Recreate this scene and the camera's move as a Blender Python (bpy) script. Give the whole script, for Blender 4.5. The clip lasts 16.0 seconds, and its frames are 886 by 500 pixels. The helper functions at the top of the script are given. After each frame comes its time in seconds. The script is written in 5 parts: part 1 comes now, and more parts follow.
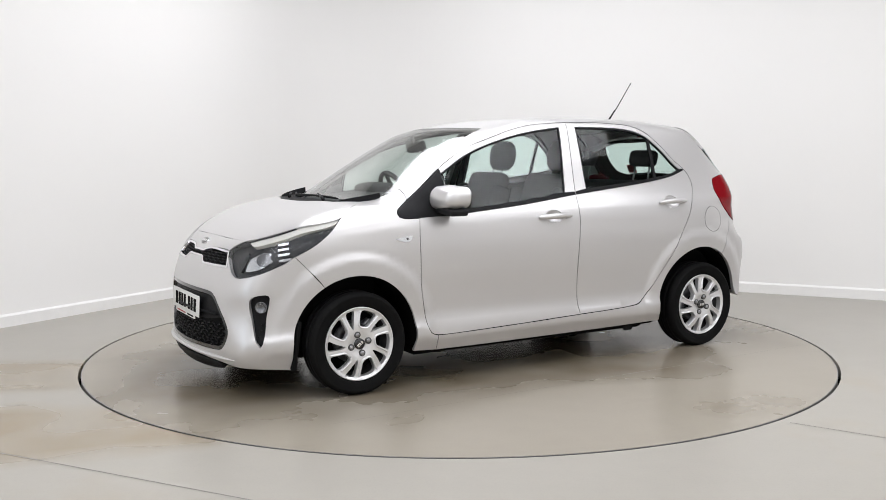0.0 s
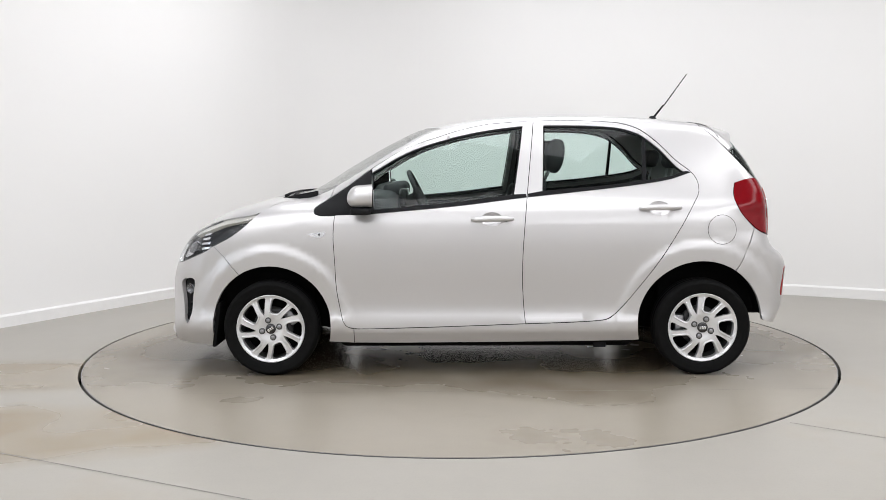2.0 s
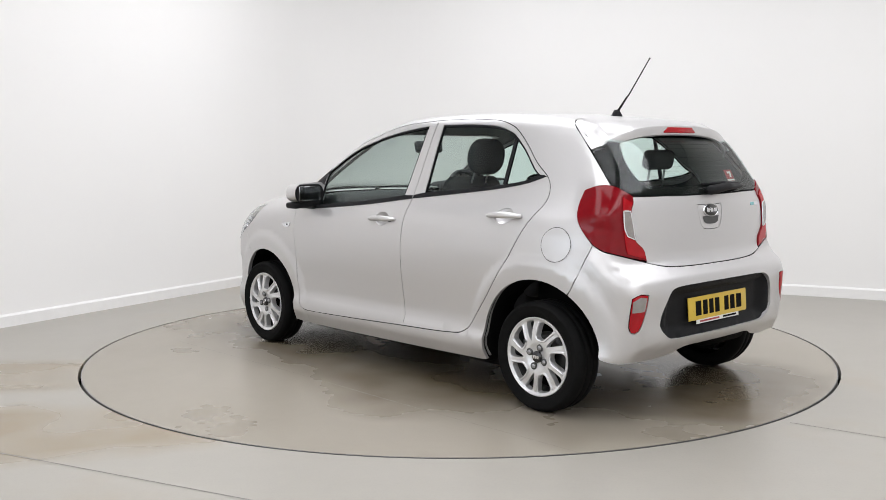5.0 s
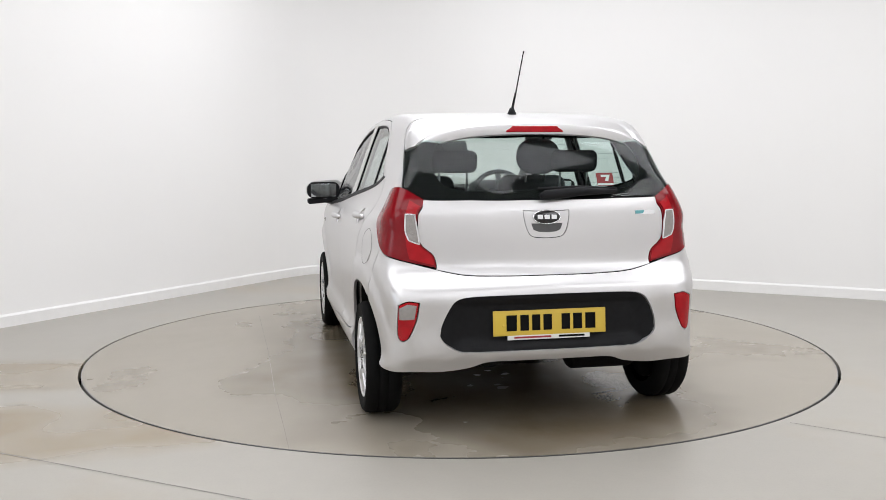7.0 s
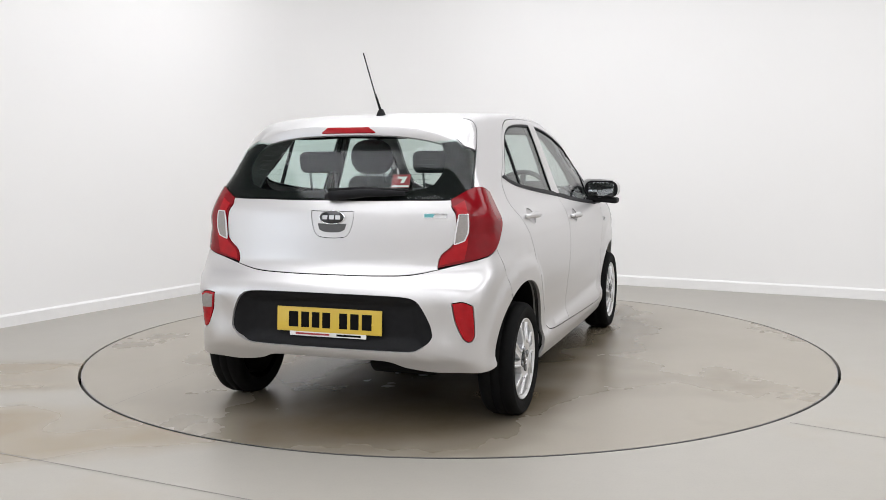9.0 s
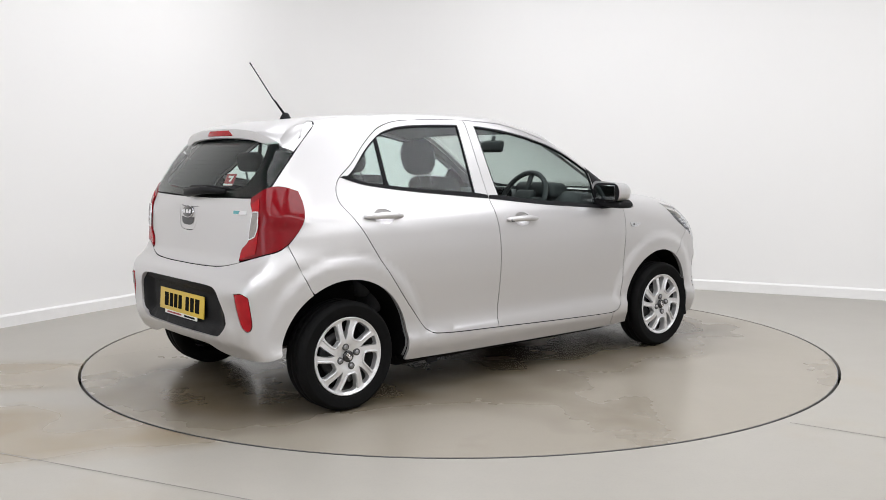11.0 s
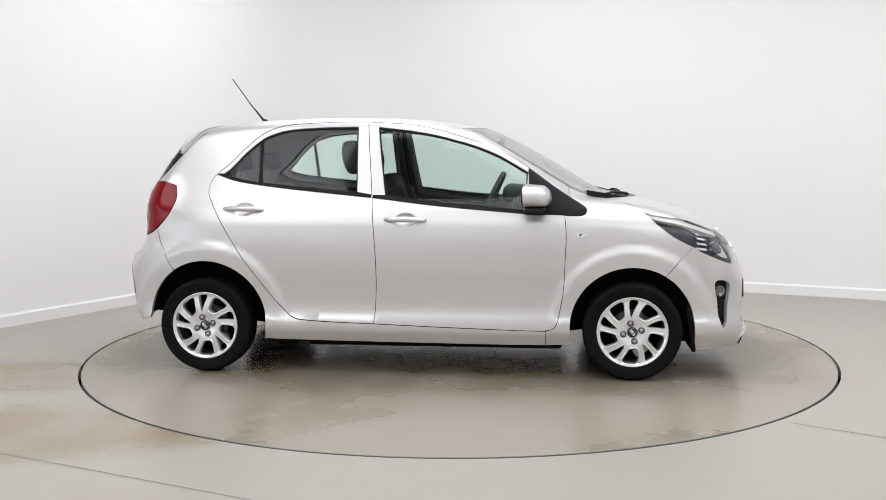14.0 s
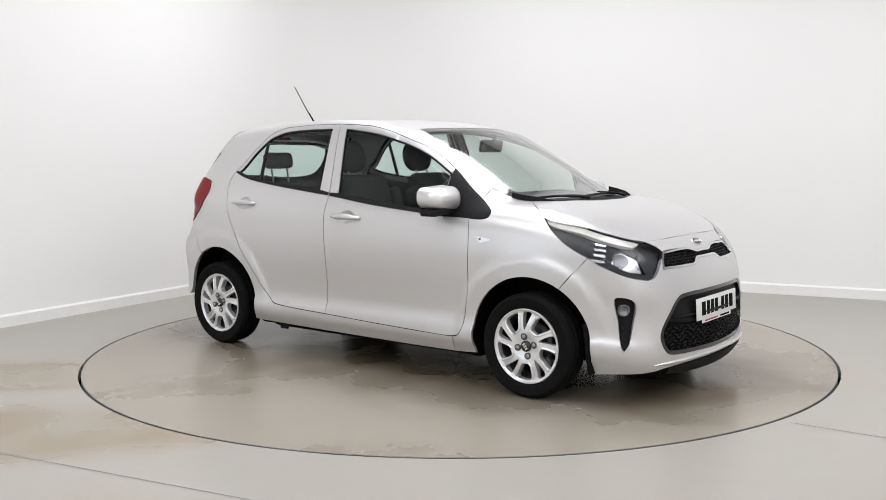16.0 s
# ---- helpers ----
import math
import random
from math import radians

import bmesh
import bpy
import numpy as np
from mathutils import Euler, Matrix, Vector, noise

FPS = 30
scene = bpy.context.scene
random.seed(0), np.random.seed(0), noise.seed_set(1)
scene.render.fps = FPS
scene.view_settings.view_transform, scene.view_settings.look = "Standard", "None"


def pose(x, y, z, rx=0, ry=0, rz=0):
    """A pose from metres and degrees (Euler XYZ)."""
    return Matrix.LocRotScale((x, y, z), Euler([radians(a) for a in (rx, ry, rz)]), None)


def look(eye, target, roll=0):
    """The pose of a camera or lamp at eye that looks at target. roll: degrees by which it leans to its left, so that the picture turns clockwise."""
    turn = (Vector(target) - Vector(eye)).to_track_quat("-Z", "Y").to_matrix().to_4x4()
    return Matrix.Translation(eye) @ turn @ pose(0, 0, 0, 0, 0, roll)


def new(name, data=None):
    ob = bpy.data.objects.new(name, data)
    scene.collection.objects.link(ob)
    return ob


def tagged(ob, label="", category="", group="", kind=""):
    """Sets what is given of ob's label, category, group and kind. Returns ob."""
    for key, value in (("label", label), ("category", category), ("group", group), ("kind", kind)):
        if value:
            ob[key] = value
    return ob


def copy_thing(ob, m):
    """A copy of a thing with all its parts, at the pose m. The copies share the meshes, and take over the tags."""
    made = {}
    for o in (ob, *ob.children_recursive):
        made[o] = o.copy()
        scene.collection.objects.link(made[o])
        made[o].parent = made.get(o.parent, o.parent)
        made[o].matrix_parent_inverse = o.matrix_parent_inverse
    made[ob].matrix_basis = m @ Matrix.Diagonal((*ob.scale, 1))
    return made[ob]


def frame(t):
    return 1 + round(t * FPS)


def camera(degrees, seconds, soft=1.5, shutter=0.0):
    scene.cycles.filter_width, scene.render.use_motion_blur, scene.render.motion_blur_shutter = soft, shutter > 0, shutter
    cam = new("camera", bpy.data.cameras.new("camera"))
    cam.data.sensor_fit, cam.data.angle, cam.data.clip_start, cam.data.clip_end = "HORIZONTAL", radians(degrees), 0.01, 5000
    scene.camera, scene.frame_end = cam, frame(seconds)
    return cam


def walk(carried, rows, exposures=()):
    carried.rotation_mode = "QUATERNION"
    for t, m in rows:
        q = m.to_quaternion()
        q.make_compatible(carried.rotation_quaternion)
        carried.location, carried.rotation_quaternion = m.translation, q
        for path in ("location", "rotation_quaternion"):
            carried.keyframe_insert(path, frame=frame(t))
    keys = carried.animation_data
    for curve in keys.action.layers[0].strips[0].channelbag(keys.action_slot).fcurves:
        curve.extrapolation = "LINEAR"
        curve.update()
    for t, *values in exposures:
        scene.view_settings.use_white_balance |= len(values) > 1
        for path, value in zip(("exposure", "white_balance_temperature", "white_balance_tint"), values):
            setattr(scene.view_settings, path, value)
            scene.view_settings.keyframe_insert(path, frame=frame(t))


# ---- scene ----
cam = camera(50.34, 16.0, .7)
EYE = (0, -5.939, 1.233)
VIEW = pose(*EYE, 90 - 5.824, 0, 0.839) @ pose(0, 0, 0, 0, 0, -0.357)
walk(cam, [(0, VIEW), (16, VIEW)])

# ---- light: a closed white studio lit by panels under its ceiling ----
scene.view_settings.exposure = -0.29
world = bpy.data.worlds.new("world")
scene.world = world
world.use_nodes = True
world.node_tree.nodes["Background"].inputs[0].default_value = (0.9, 0.95, 1, 1)
world.node_tree.nodes["Background"].inputs[1].default_value = 0.05


def ceiling_lamp(x, y, z, sx, sy, watts, turn=0, tint=(.975, .985, 1.028), tilt=None):
    d = bpy.data.lights.new("ceiling_lamp", "AREA")
    d.shape, d.size, d.size_y, d.energy, d.color = "RECTANGLE", sx, sy, watts, tint
    ob = new("ceiling_lamp", d)
    ob.matrix_world = look((x, y, z), tilt or (x, y + .001, 0)) @ pose(0, 0, 0, 0, 0, turn)
    return ob


# strips that wash the walls, by their distance along the two walls from the far corner, and two softer panels over the plate
U, V = Vector((.8953, -.4455, 0)), Vector((-.5003, -.8659, 0))
for u, v, su, sv, watts in ((2.7, 2.5, 3.6, 2.0, 122), (7.0, 2.6, 3.6, 2.0, 112), (2.4, 3.0, 2.0, 3.0, 40), (2.4, 7.3, 2.0, 3.6, 85), (2.4, 11.2, 2.0, 3.6, 75),
                            (9.0, 5.6, 2.0, 3.6, 105), (9.0, 9.6, 2.0, 3.6, 105), (3.8, 12.0, 2.2, 2.0, 45), (7.0, 12.0, 3.6, 2.0, 75),
                            (4.8, 5.2, 3.0, 2.2, 68), (5.2, 8.8, 3.0, 2.2, 60)):
    at = Vector((-1.255, 4.13, 0)) + U * u + V * v
    ceiling_lamp(at.x, at.y, 3.9, su, sv, watts, -26.5)


# ---- materials ----
def material(name, base, rough=.5, metal=0.0, coat=0.0, spread=.0, size=8.0, bump=.0, bump_size=60.0, rough_spread=.0, ior=1.45, shine=.5):
    m = bpy.data.materials.new(name)
    m.use_nodes = True
    nt = m.node_tree
    p = nt.nodes["Principled BSDF"]
    p.inputs["Base Color"].default_value = (*base, 1)
    p.inputs["Roughness"].default_value = rough
    p.inputs["Metallic"].default_value = metal
    p.inputs["Coat Weight"].default_value = coat
    p.inputs["Coat Roughness"].default_value = .04
    p.inputs["IOR"].default_value = ior
    p.inputs["Specular IOR Level"].default_value = shine
    tc = nt.nodes.new("ShaderNodeTexCoord")
    if spread or rough_spread:
        n = nt.nodes.new("ShaderNodeTexNoise")
        n.inputs["Scale"].default_value = size
        n.inputs["Detail"].default_value = 6
        nt.links.new(tc.outputs["Object"], n.inputs["Vector"])
        if spread:
            r = nt.nodes.new("ShaderNodeMix")
            r.data_type = "RGBA"
            r.inputs[6].default_value = (*[c * (1 - spread) for c in base], 1)
            r.inputs[7].default_value = (*[min(1, c * (1 + spread)) for c in base], 1)
            nt.links.new(n.outputs["Fac"], r.inputs[0])
            nt.links.new(r.outputs[2], p.inputs["Base Color"])
        if rough_spread:
            q = nt.nodes.new("ShaderNodeMapRange")
            q.inputs["From Min"].default_value, q.inputs["From Max"].default_value = .3, .7
            q.inputs["To Min"].default_value, q.inputs["To Max"].default_value = max(0, rough - rough_spread), rough + rough_spread
            nt.links.new(n.outputs["Fac"], q.inputs["Value"])
            nt.links.new(q.outputs["Result"], p.inputs["Roughness"])
    if bump:
        n2 = nt.nodes.new("ShaderNodeTexNoise")
        n2.inputs["Scale"].default_value = bump_size
        n2.inputs["Detail"].default_value = 4
        nt.links.new(tc.outputs["Object"], n2.inputs["Vector"])
        b = nt.nodes.new("ShaderNodeBump")
        b.inputs["Strength"].default_value = bump
        b.inputs["Distance"].default_value = .004
        nt.links.new(n2.outputs["Fac"], b.inputs["Height"])
        nt.links.new(b.outputs["Normal"], p.inputs["Normal"])
    return m


def stained_shaded(name, base, stain_shade, rough, low, high, size, seed, wet=.0, spots=(), soft=(.36, .78)):
    """Painted concrete with large stains, spots of stain and painted shade, fine speckle and a worn sheen."""
    m = material(name, base, rough)
    nt = m.node_tree
    p = nt.nodes["Principled BSDF"]
    tc = nt.nodes.new("ShaderNodeTexCoord")
    mp = nt.nodes.new("ShaderNodeMapping")
    mp.inputs["Location"].default_value = (seed, seed * .7, 0)
    nt.links.new(tc.outputs["Object"], mp.inputs["Vector"])

    def grain(scale, detail, vec):
        n = nt.nodes.new("ShaderNodeTexNoise")
        n.inputs["Scale"].default_value, n.inputs["Detail"].default_value, n.inputs["Roughness"].default_value = scale, detail, .6
        nt.links.new(vec, n.inputs["Vector"])
        return n

    def ranged(src, a, b, c, d):
        q = nt.nodes.new("ShaderNodeMapRange")
        for k, v in zip(("From Min", "From Max", "To Min", "To Max"), (a, b, c, d)):
            q.inputs[k].default_value = v
        nt.links.new(src, q.inputs["Value"])
        return q.outputs["Result"]

    def mixed(fac, a, b):
        x = nt.nodes.new("ShaderNodeMix")
        x.data_type = "RGBA"
        for sock, v in ((x.inputs[6], a), (x.inputs[7], b)):
            if isinstance(v, tuple):
                sock.default_value = (*v, 1)
            else:
                nt.links.new(v, sock)
        nt.links.new(fac, x.inputs[0])
        return x.outputs[2]

    big = grain(size, 5, mp.outputs["Vector"])
    fine = grain(90, 3, mp.outputs["Vector"])
    mid = grain(7, 3, mp.outputs["Vector"])
    col = mixed(ranged(big.outputs["Fac"], low, high, 0, 1), base, stain_shade)
    patch = None
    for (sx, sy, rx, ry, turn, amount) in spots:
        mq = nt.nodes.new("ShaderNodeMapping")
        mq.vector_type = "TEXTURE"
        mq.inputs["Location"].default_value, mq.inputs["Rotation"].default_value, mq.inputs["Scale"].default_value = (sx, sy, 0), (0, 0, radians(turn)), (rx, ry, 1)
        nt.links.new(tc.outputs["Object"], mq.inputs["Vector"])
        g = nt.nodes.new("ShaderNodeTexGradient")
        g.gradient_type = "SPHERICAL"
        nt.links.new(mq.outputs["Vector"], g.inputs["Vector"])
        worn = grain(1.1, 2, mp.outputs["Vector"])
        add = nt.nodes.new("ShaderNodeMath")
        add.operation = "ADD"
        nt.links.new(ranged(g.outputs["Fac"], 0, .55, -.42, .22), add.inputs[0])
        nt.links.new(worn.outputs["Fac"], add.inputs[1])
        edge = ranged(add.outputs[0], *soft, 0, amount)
        col = mixed(edge, col, tuple(c * .82 for c in stain_shade))
        if patch is None:
            patch = edge
        else:
            mx = nt.nodes.new("ShaderNodeMath")
            mx.operation = "MAXIMUM"
            nt.links.new(patch, mx.inputs[0])
            nt.links.new(edge, mx.inputs[1])
            patch = mx.outputs[0]
    col = mixed(ranged(mid.outputs["Fac"], .35, .75, 0, .16), col, tuple(c * .8 for c in base))
    col = mixed(ranged(fine.outputs["Fac"], .50, .75, 0, .12), col, tuple(c * .6 for c in base))
    nt.links.new(col, p.inputs["Base Color"])
    sheen = ranged(big.outputs["Fac"], .3, .72, rough + .05, max(.04, rough - wet * .4))
    if patch is not None:
        sub = nt.nodes.new("ShaderNodeMath")
        sub.operation = "MULTIPLY_ADD"
        nt.links.new(patch, sub.inputs[0])
        sub.inputs[1].default_value = -wet
        nt.links.new(sheen, sub.inputs[2])
        sheen = sub.outputs[0]
    nt.links.new(sheen, p.inputs["Roughness"])
    b = nt.nodes.new("ShaderNodeBump")
    b.inputs["Strength"].default_value, b.inputs["Distance"].default_value = .012, .002
    nt.links.new(mid.outputs["Fac"], b.inputs["Height"])
    nt.links.new(b.outputs["Normal"], p.inputs["Normal"])
    return m


SILVER = material("silver_paint", (.622, .610, .608), .36, .64, .25, .03, 900)
DARK = material("black_plastic", (.012, .012, .013), .5, 0, 0, .25, 40, .12, 400, shine=.12)
GLOSS = material("gloss_black", (.012, .012, .013), .12, 0, .5)
RUBBER = material("tyre_rubber", (.006, .006, .006), .75, 0, 0, .3, 30, .2, 120, shine=.10)
SEAM = material("seam_black", (.006, .006, .006), .9, spread=.2, shine=.1)
# Darker alloy: shade inside the wheels and the grip recess put into the colour.
BARREL = material("shaded_alloy", (.10, .10, .10), .5, .6, 0, .2, 30)
ALLOY = material("silver_alloy", (.74, .74, .745), .30, .60, .3, .05, 60)
STEEL = material("grey_steel", (.35, .35, .36), .4, .9, 0, .2, 30)
CHROME = material("chrome", (.8, .8, .82), .1, 1, 0, .03, 20)
FABRIC = material("grey_fabric", (.035, .035, .038), .9, 0, 0, .25, 60, .12, 200)
TRIM = material("interior_trim", (.05, .05, .053), .7, 0, 0, .15, 50, .2, 300)
LINING = material("roof_lining", (.30, .295, .29), .9, 0, 0, .1, 60)
RED = material("red_lens", (.36, .005, .010), .08, 0, .0, .35, 26, .25, 90, shine=.35)
REDDARK = material("dark_red_lens", (.19, .003, .007), .14, 0, .1, .2, 30, shine=.3)
DRL = material("cream_light_bar", (.62, .60, .55), .25, 0, .4, .08, 20)
FOG_IN = material("fog_bowl", (.22, .22, .23), .25, .7, .2, .2, 50)
FLECK = material("bare_fleck", (.62, .60, .57), .6, 0, 0, .2, 40)
CLEAR = material("clear_lens", (.27, .25, .235), .18, 0, .6, .18, 70, .5, 180)
YELLOW = material("yellow_plate", (.62, .43, .05), .4, 0, .2, .04, 12)
WHITE = material("white_plate", (.72, .72, .70), .4, 0, .2, .03, 12)
LAMP_IN = material("lamp_chrome", (.72, .73, .75), .22, .85, 0, .1, 30)
LAMP_DK = material("lamp_bezel", (.032, .033, .036), .3, .3, 0, .2, 30)
TEAL = material("teal_badge", (.12, .36, .38), .3, .3, .3, .05, 40)
STICKER = material("red_sticker", (.30, .03, .035), .5, 0, 0, .05, 30)
WALL = material("white_wall", (.80, .79, .775), .75, 0, 0, .012, 1.5, .05, 40)
SKIRT = material("white_skirting", (.79, .78, .765), .6, 0, 0, .05, 9, .3, 25)
CEIL = material("ceiling_paint", (.34, .34, .34), .8, 0, 0, .03, 2)
FLOOR = stained_shaded("floor_paint", (.342, .322, .284), (.310, .248, .162), .32, .56, .80, .55, 4.3, .10, ((-2.5, -.75, 1.9, .6, 8, .9), (-2.0, -1.85, 1.9, .7, 14, 1.0)))
# Car-sized first spot: brown wet stain, with the shade under the car painted in.
DISC = stained_shaded("turntable_paint", (.296, .266, .217), (.140, .105, .062), .29, .56, .92, .9, 2.1, .09, ((-.1, 0, 3.1, 1.75, 0, 1.0), (1.50, .15, 1.2, 1.3, 0, .8), (-1.5, -.2, 1.0, 1.1, 20, .8)), (.28, .80))


DAYLIGHT = material("frosted_daylight", (.8, .85, .9), .5)
DAYLIGHT.node_tree.nodes["Principled BSDF"].inputs["Emission Color"].default_value = (.80, .89, 1.0, 1)
DAYLIGHT.node_tree.nodes["Principled BSDF"].inputs["Emission Strength"].default_value = 2.2


def glass_material(name, tint, rough=.0, least=.05, steep=4.5):
    """Thin tinted glass: clear straight through, with a mirror-like surface at grazing angles."""
    m = bpy.data.materials.new(name)
    m.use_nodes = True
    nt = m.node_tree
    nt.nodes.remove(nt.nodes["Principled BSDF"])
    out = nt.nodes["Material Output"]
    t = nt.nodes.new("ShaderNodeBsdfTransparent")
    t.inputs["Color"].default_value = (*tint, 1)
    g = nt.nodes.new("ShaderNodeBsdfGlossy")
    g.inputs["Roughness"].default_value = rough + .02
    lw = nt.nodes.new("ShaderNodeLayerWeight")
    lw.inputs["Blend"].default_value = .5
    pw = nt.nodes.new("ShaderNodeMath")
    pw.operation = "POWER"
    pw.inputs[1].default_value = steep
    nt.links.new(lw.outputs["Facing"], pw.inputs[0])
    f = nt.nodes.new("ShaderNodeMapRange")
    f.inputs["To Min"].default_value, f.inputs["To Max"].default_value = least, 1
    nt.links.new(pw.outputs[0], f.inputs["Value"])
    x = nt.nodes.new("ShaderNodeMixShader")
    nt.links.new(f.outputs["Result"], x.inputs["Fac"])
    nt.links.new(t.outputs["BSDF"], x.inputs[1])
    nt.links.new(g.outputs["BSDF"], x.inputs[2])
    nt.links.new(x.outputs["Shader"], out.inputs["Surface"])
    return m


GLASS = glass_material("green_glass", (.80, .90, .87), 0, .035)
SCREEN = glass_material("windscreen_glass", (.90, .95, .92), .07, .18, 3.0)
LENS = glass_material("lamp_glass", (.93, .94, .95), 0, .02)

# ---- the car's outer form, in its own space: x forward, y to its left, z up ----
def curve(pts):
    xs, ys = [p[0] for p in pts], [p[1] for p in pts]
    n = len(xs)
    d = [(ys[i + 1] - ys[i]) / (xs[i + 1] - xs[i]) for i in range(n - 1)]
    m = [d[0]] + [0 if d[i - 1] * d[i] <= 0 else 2 * d[i - 1] * d[i] / (d[i - 1] + d[i]) for i in range(1, n - 1)] + [d[-1]]

    def at(v):
        v = min(max(v, xs[0]), xs[-1])
        i = 0
        while i < n - 2 and v > xs[i + 1]:
            i += 1
        w = xs[i + 1] - xs[i]
        u = (v - xs[i]) / w
        return ((1 + 2 * u) * (1 - u) ** 2 * ys[i] + u * (1 - u) ** 2 * w * m[i]
                + u * u * (3 - 2 * u) * ys[i + 1] + u * u * (u - 1) * w * m[i + 1])
    return at


HALF = curve([(.12, .74), (.19, .768), (.25, .787), (.29, .785), (.325, .770), (.37, .765), (.45, .770), (.60, .786), (.72, .792), (.82, .785),
              (.90, .762), (.97, .722), (1.05, .690), (1.15, .655), (1.25, .620), (1.33, .590), (1.40, .560), (1.47, .52)])
TAPER = curve([(-1.80, .84), (-1.66, .90), (-1.50, .945), (-1.30, .975), (-1.0, .995), (-.4, 1), (.4, 1), (.9, .99), (1.2, .975), (1.45, .94),
               (1.65, .895), (1.90, .84)])
SLIM = curve([(-1.7, .90), (-1.33, .955), (-1.0, .985), (-.5, 1), (.3, 1), (.8, .985), (1.2, .96)])
NOSE = curve([(.10, 1.845), (.16, 1.888), (.22, 1.898), (.35, 1.900), (.50, 1.888), (.60, 1.864), (.68, 1.836), (.76, 1.79), (.85, 1.69), (1.0, 1.5)])
TAIL = curve([(.14, -1.57), (.22, -1.640), (.30, -1.690), (.335, -1.712), (.42, -1.728), (.56, -1.734), (.64, -1.718), (.685, -1.676), (.74, -1.652), (.86, -1.644), (.95, -1.634),
              (1.01, -1.616), (1.06, -1.592), (1.15, -1.545), (1.25, -1.474), (1.33, -1.412), (1.40, -1.36), (1.5, -1.28)])
CROWN = curve([(-1.75, 1.25), (-1.46, 1.318), (-1.33, 1.364), (-1.2, 1.393), (-1.03, 1.414), (-.86, 1.428), (-.5, 1.439), (-.2, 1.434), (0, 1.423), (.19, 1.398),
               (.367, 1.370), (.546, 1.292), (.727, 1.193), (.91, 1.082), (1.0, 1.026), (1.08, .994), (1.2, .974), (1.37, .932), (1.5, .893),
               (1.6, .858), (1.7, .815), (1.78, .768), (1.86, .70), (1.95, .6)])


def smooth(a, b, v):
    u = min(max((v - a) / (b - a), 0), 1)
    return u * u * (3 - 2 * u)


def both(a, b, k):
    h = max(k - abs(a - b), 0) / k
    return max(a, b) + h * h * k * .25


def flare(x, z):
    v = 0
    for cx, cz, r in ((1.2, .265, .335), (-1.19, .272, .348)):
        d = math.hypot(x - cx, z - cz) - r
        v += .016 * (1 - smooth(.070, .132, d)) * smooth(.12, .42, z)
    return v


def form(x, y, z):
    y = abs(y)
    low = 1 - smooth(.85, 1.1, z)
    slim = 1 - .028 * smooth(.70, .80, z) * (1 - smooth(.86, .95, z)) * (1 - smooth(-1.56, -1.20, x))
    slim += .050 * smooth(.84, 1.0, z) * (1 - smooth(1.05, 1.15, z)) * (1 - smooth(-1.58, -1.32, x))
    side = y - (slim * HALF(z) * (TAPER(x) * low + SLIM(x) * (1 - low)) + flare(x, z))
    front = x - (NOSE(z) - .30 * y * y) + .024 * math.exp(-((y - .60) / .085) ** 2 - ((z - .41) / .11) ** 2)
    rear = (TAIL(z) + (.095 + .065 * smooth(.58, .74, z)) * y * y) - x + .016 * math.exp(-((y - .545) / .07) ** 2 - ((z - .47) / .09) ** 2)
    bow = .26 * (1 - smooth(.95, 1.35, x)) * smooth(-.1, .5, x)
    k = .045 + .08 * smooth(-.1, .35, x) - .065 * smooth(.6, 1.3, x)
    top = (z - (CROWN(x + bow * y * y) - k * y * y)) * (.75 if x > .2 else 1)
    v = both(side, top, .065 + .05 * smooth(.9, 1.3, x))
    v = both(v, rear, .09)
    return both(v, front, .13)


def on_form(origin, way, near, far, n=40):
    """The first place on the form along a line."""
    a = near
    fa = form(*[o + a * w for o, w in zip(origin, way)])
    for i in range(1, n + 1):
        b = near + (far - near) * i / n
        fb = form(*[o + b * w for o, w in zip(origin, way)])
        if fa > 0 >= fb:
            for _ in range(18):
                c = (a + b) / 2
                if form(*[o + c * w for o, w in zip(origin, way)]) > 0:
                    a = c
                else:
                    b = c
            return [o + b * w for o, w in zip(origin, way)]
        a, fa = b, fb
    return None


# ---- mesh tools ----
def part(name, bm, mat, parent, label="", flat=False):
    me = bm
    if isinstance(bm, bmesh.types.BMesh):
        for e in bm.edges:
            if len(e.link_faces) == 2 and e.calc_face_angle(0) > .75:
                e.smooth = False
        me = bpy.data.meshes.new(name)
        bm.to_mesh(me)
        bm.free()
    if not me.materials:
        me.materials.append(mat)
    if not flat:
        for p in me.polygons:
            p.use_smooth = True
    ob = new(name, me)
    if parent:
        ob.parent = parent
    return tagged(ob, label)


def box(bm, sx, sy, sz, m, bevel=.0, seg=2, taper=1.0):
    r = bmesh.ops.create_cube(bm, size=1, matrix=Matrix.Diagonal((sx, sy, sz, 1)))
    vs = r["verts"]
    if taper != 1:
        for v in vs:
            if v.co.z > 0:
                v.co.x *= taper
                v.co.y *= taper
    if bevel:
        es = list({e for v in vs for e in v.link_edges})
        r = bmesh.ops.bevel(bm, geom=es, offset=bevel, segments=seg, affect="EDGES", profile=.5)
        vs = list({v for f in r["faces"] for v in f.verts} | {v for v in vs if v.is_valid})
    bmesh.ops.transform(bm, matrix=m, verts=vs)
    return vs


def rbox(name, sx, sy, sz, m, mat, parent, bevel=.01, seg=2, label="", taper=1.0, flat=False):
    bm = bmesh.new()
    box(bm, sx, sy, sz, m, bevel, seg, taper)
    return part(name, bm, mat, parent, label, flat)


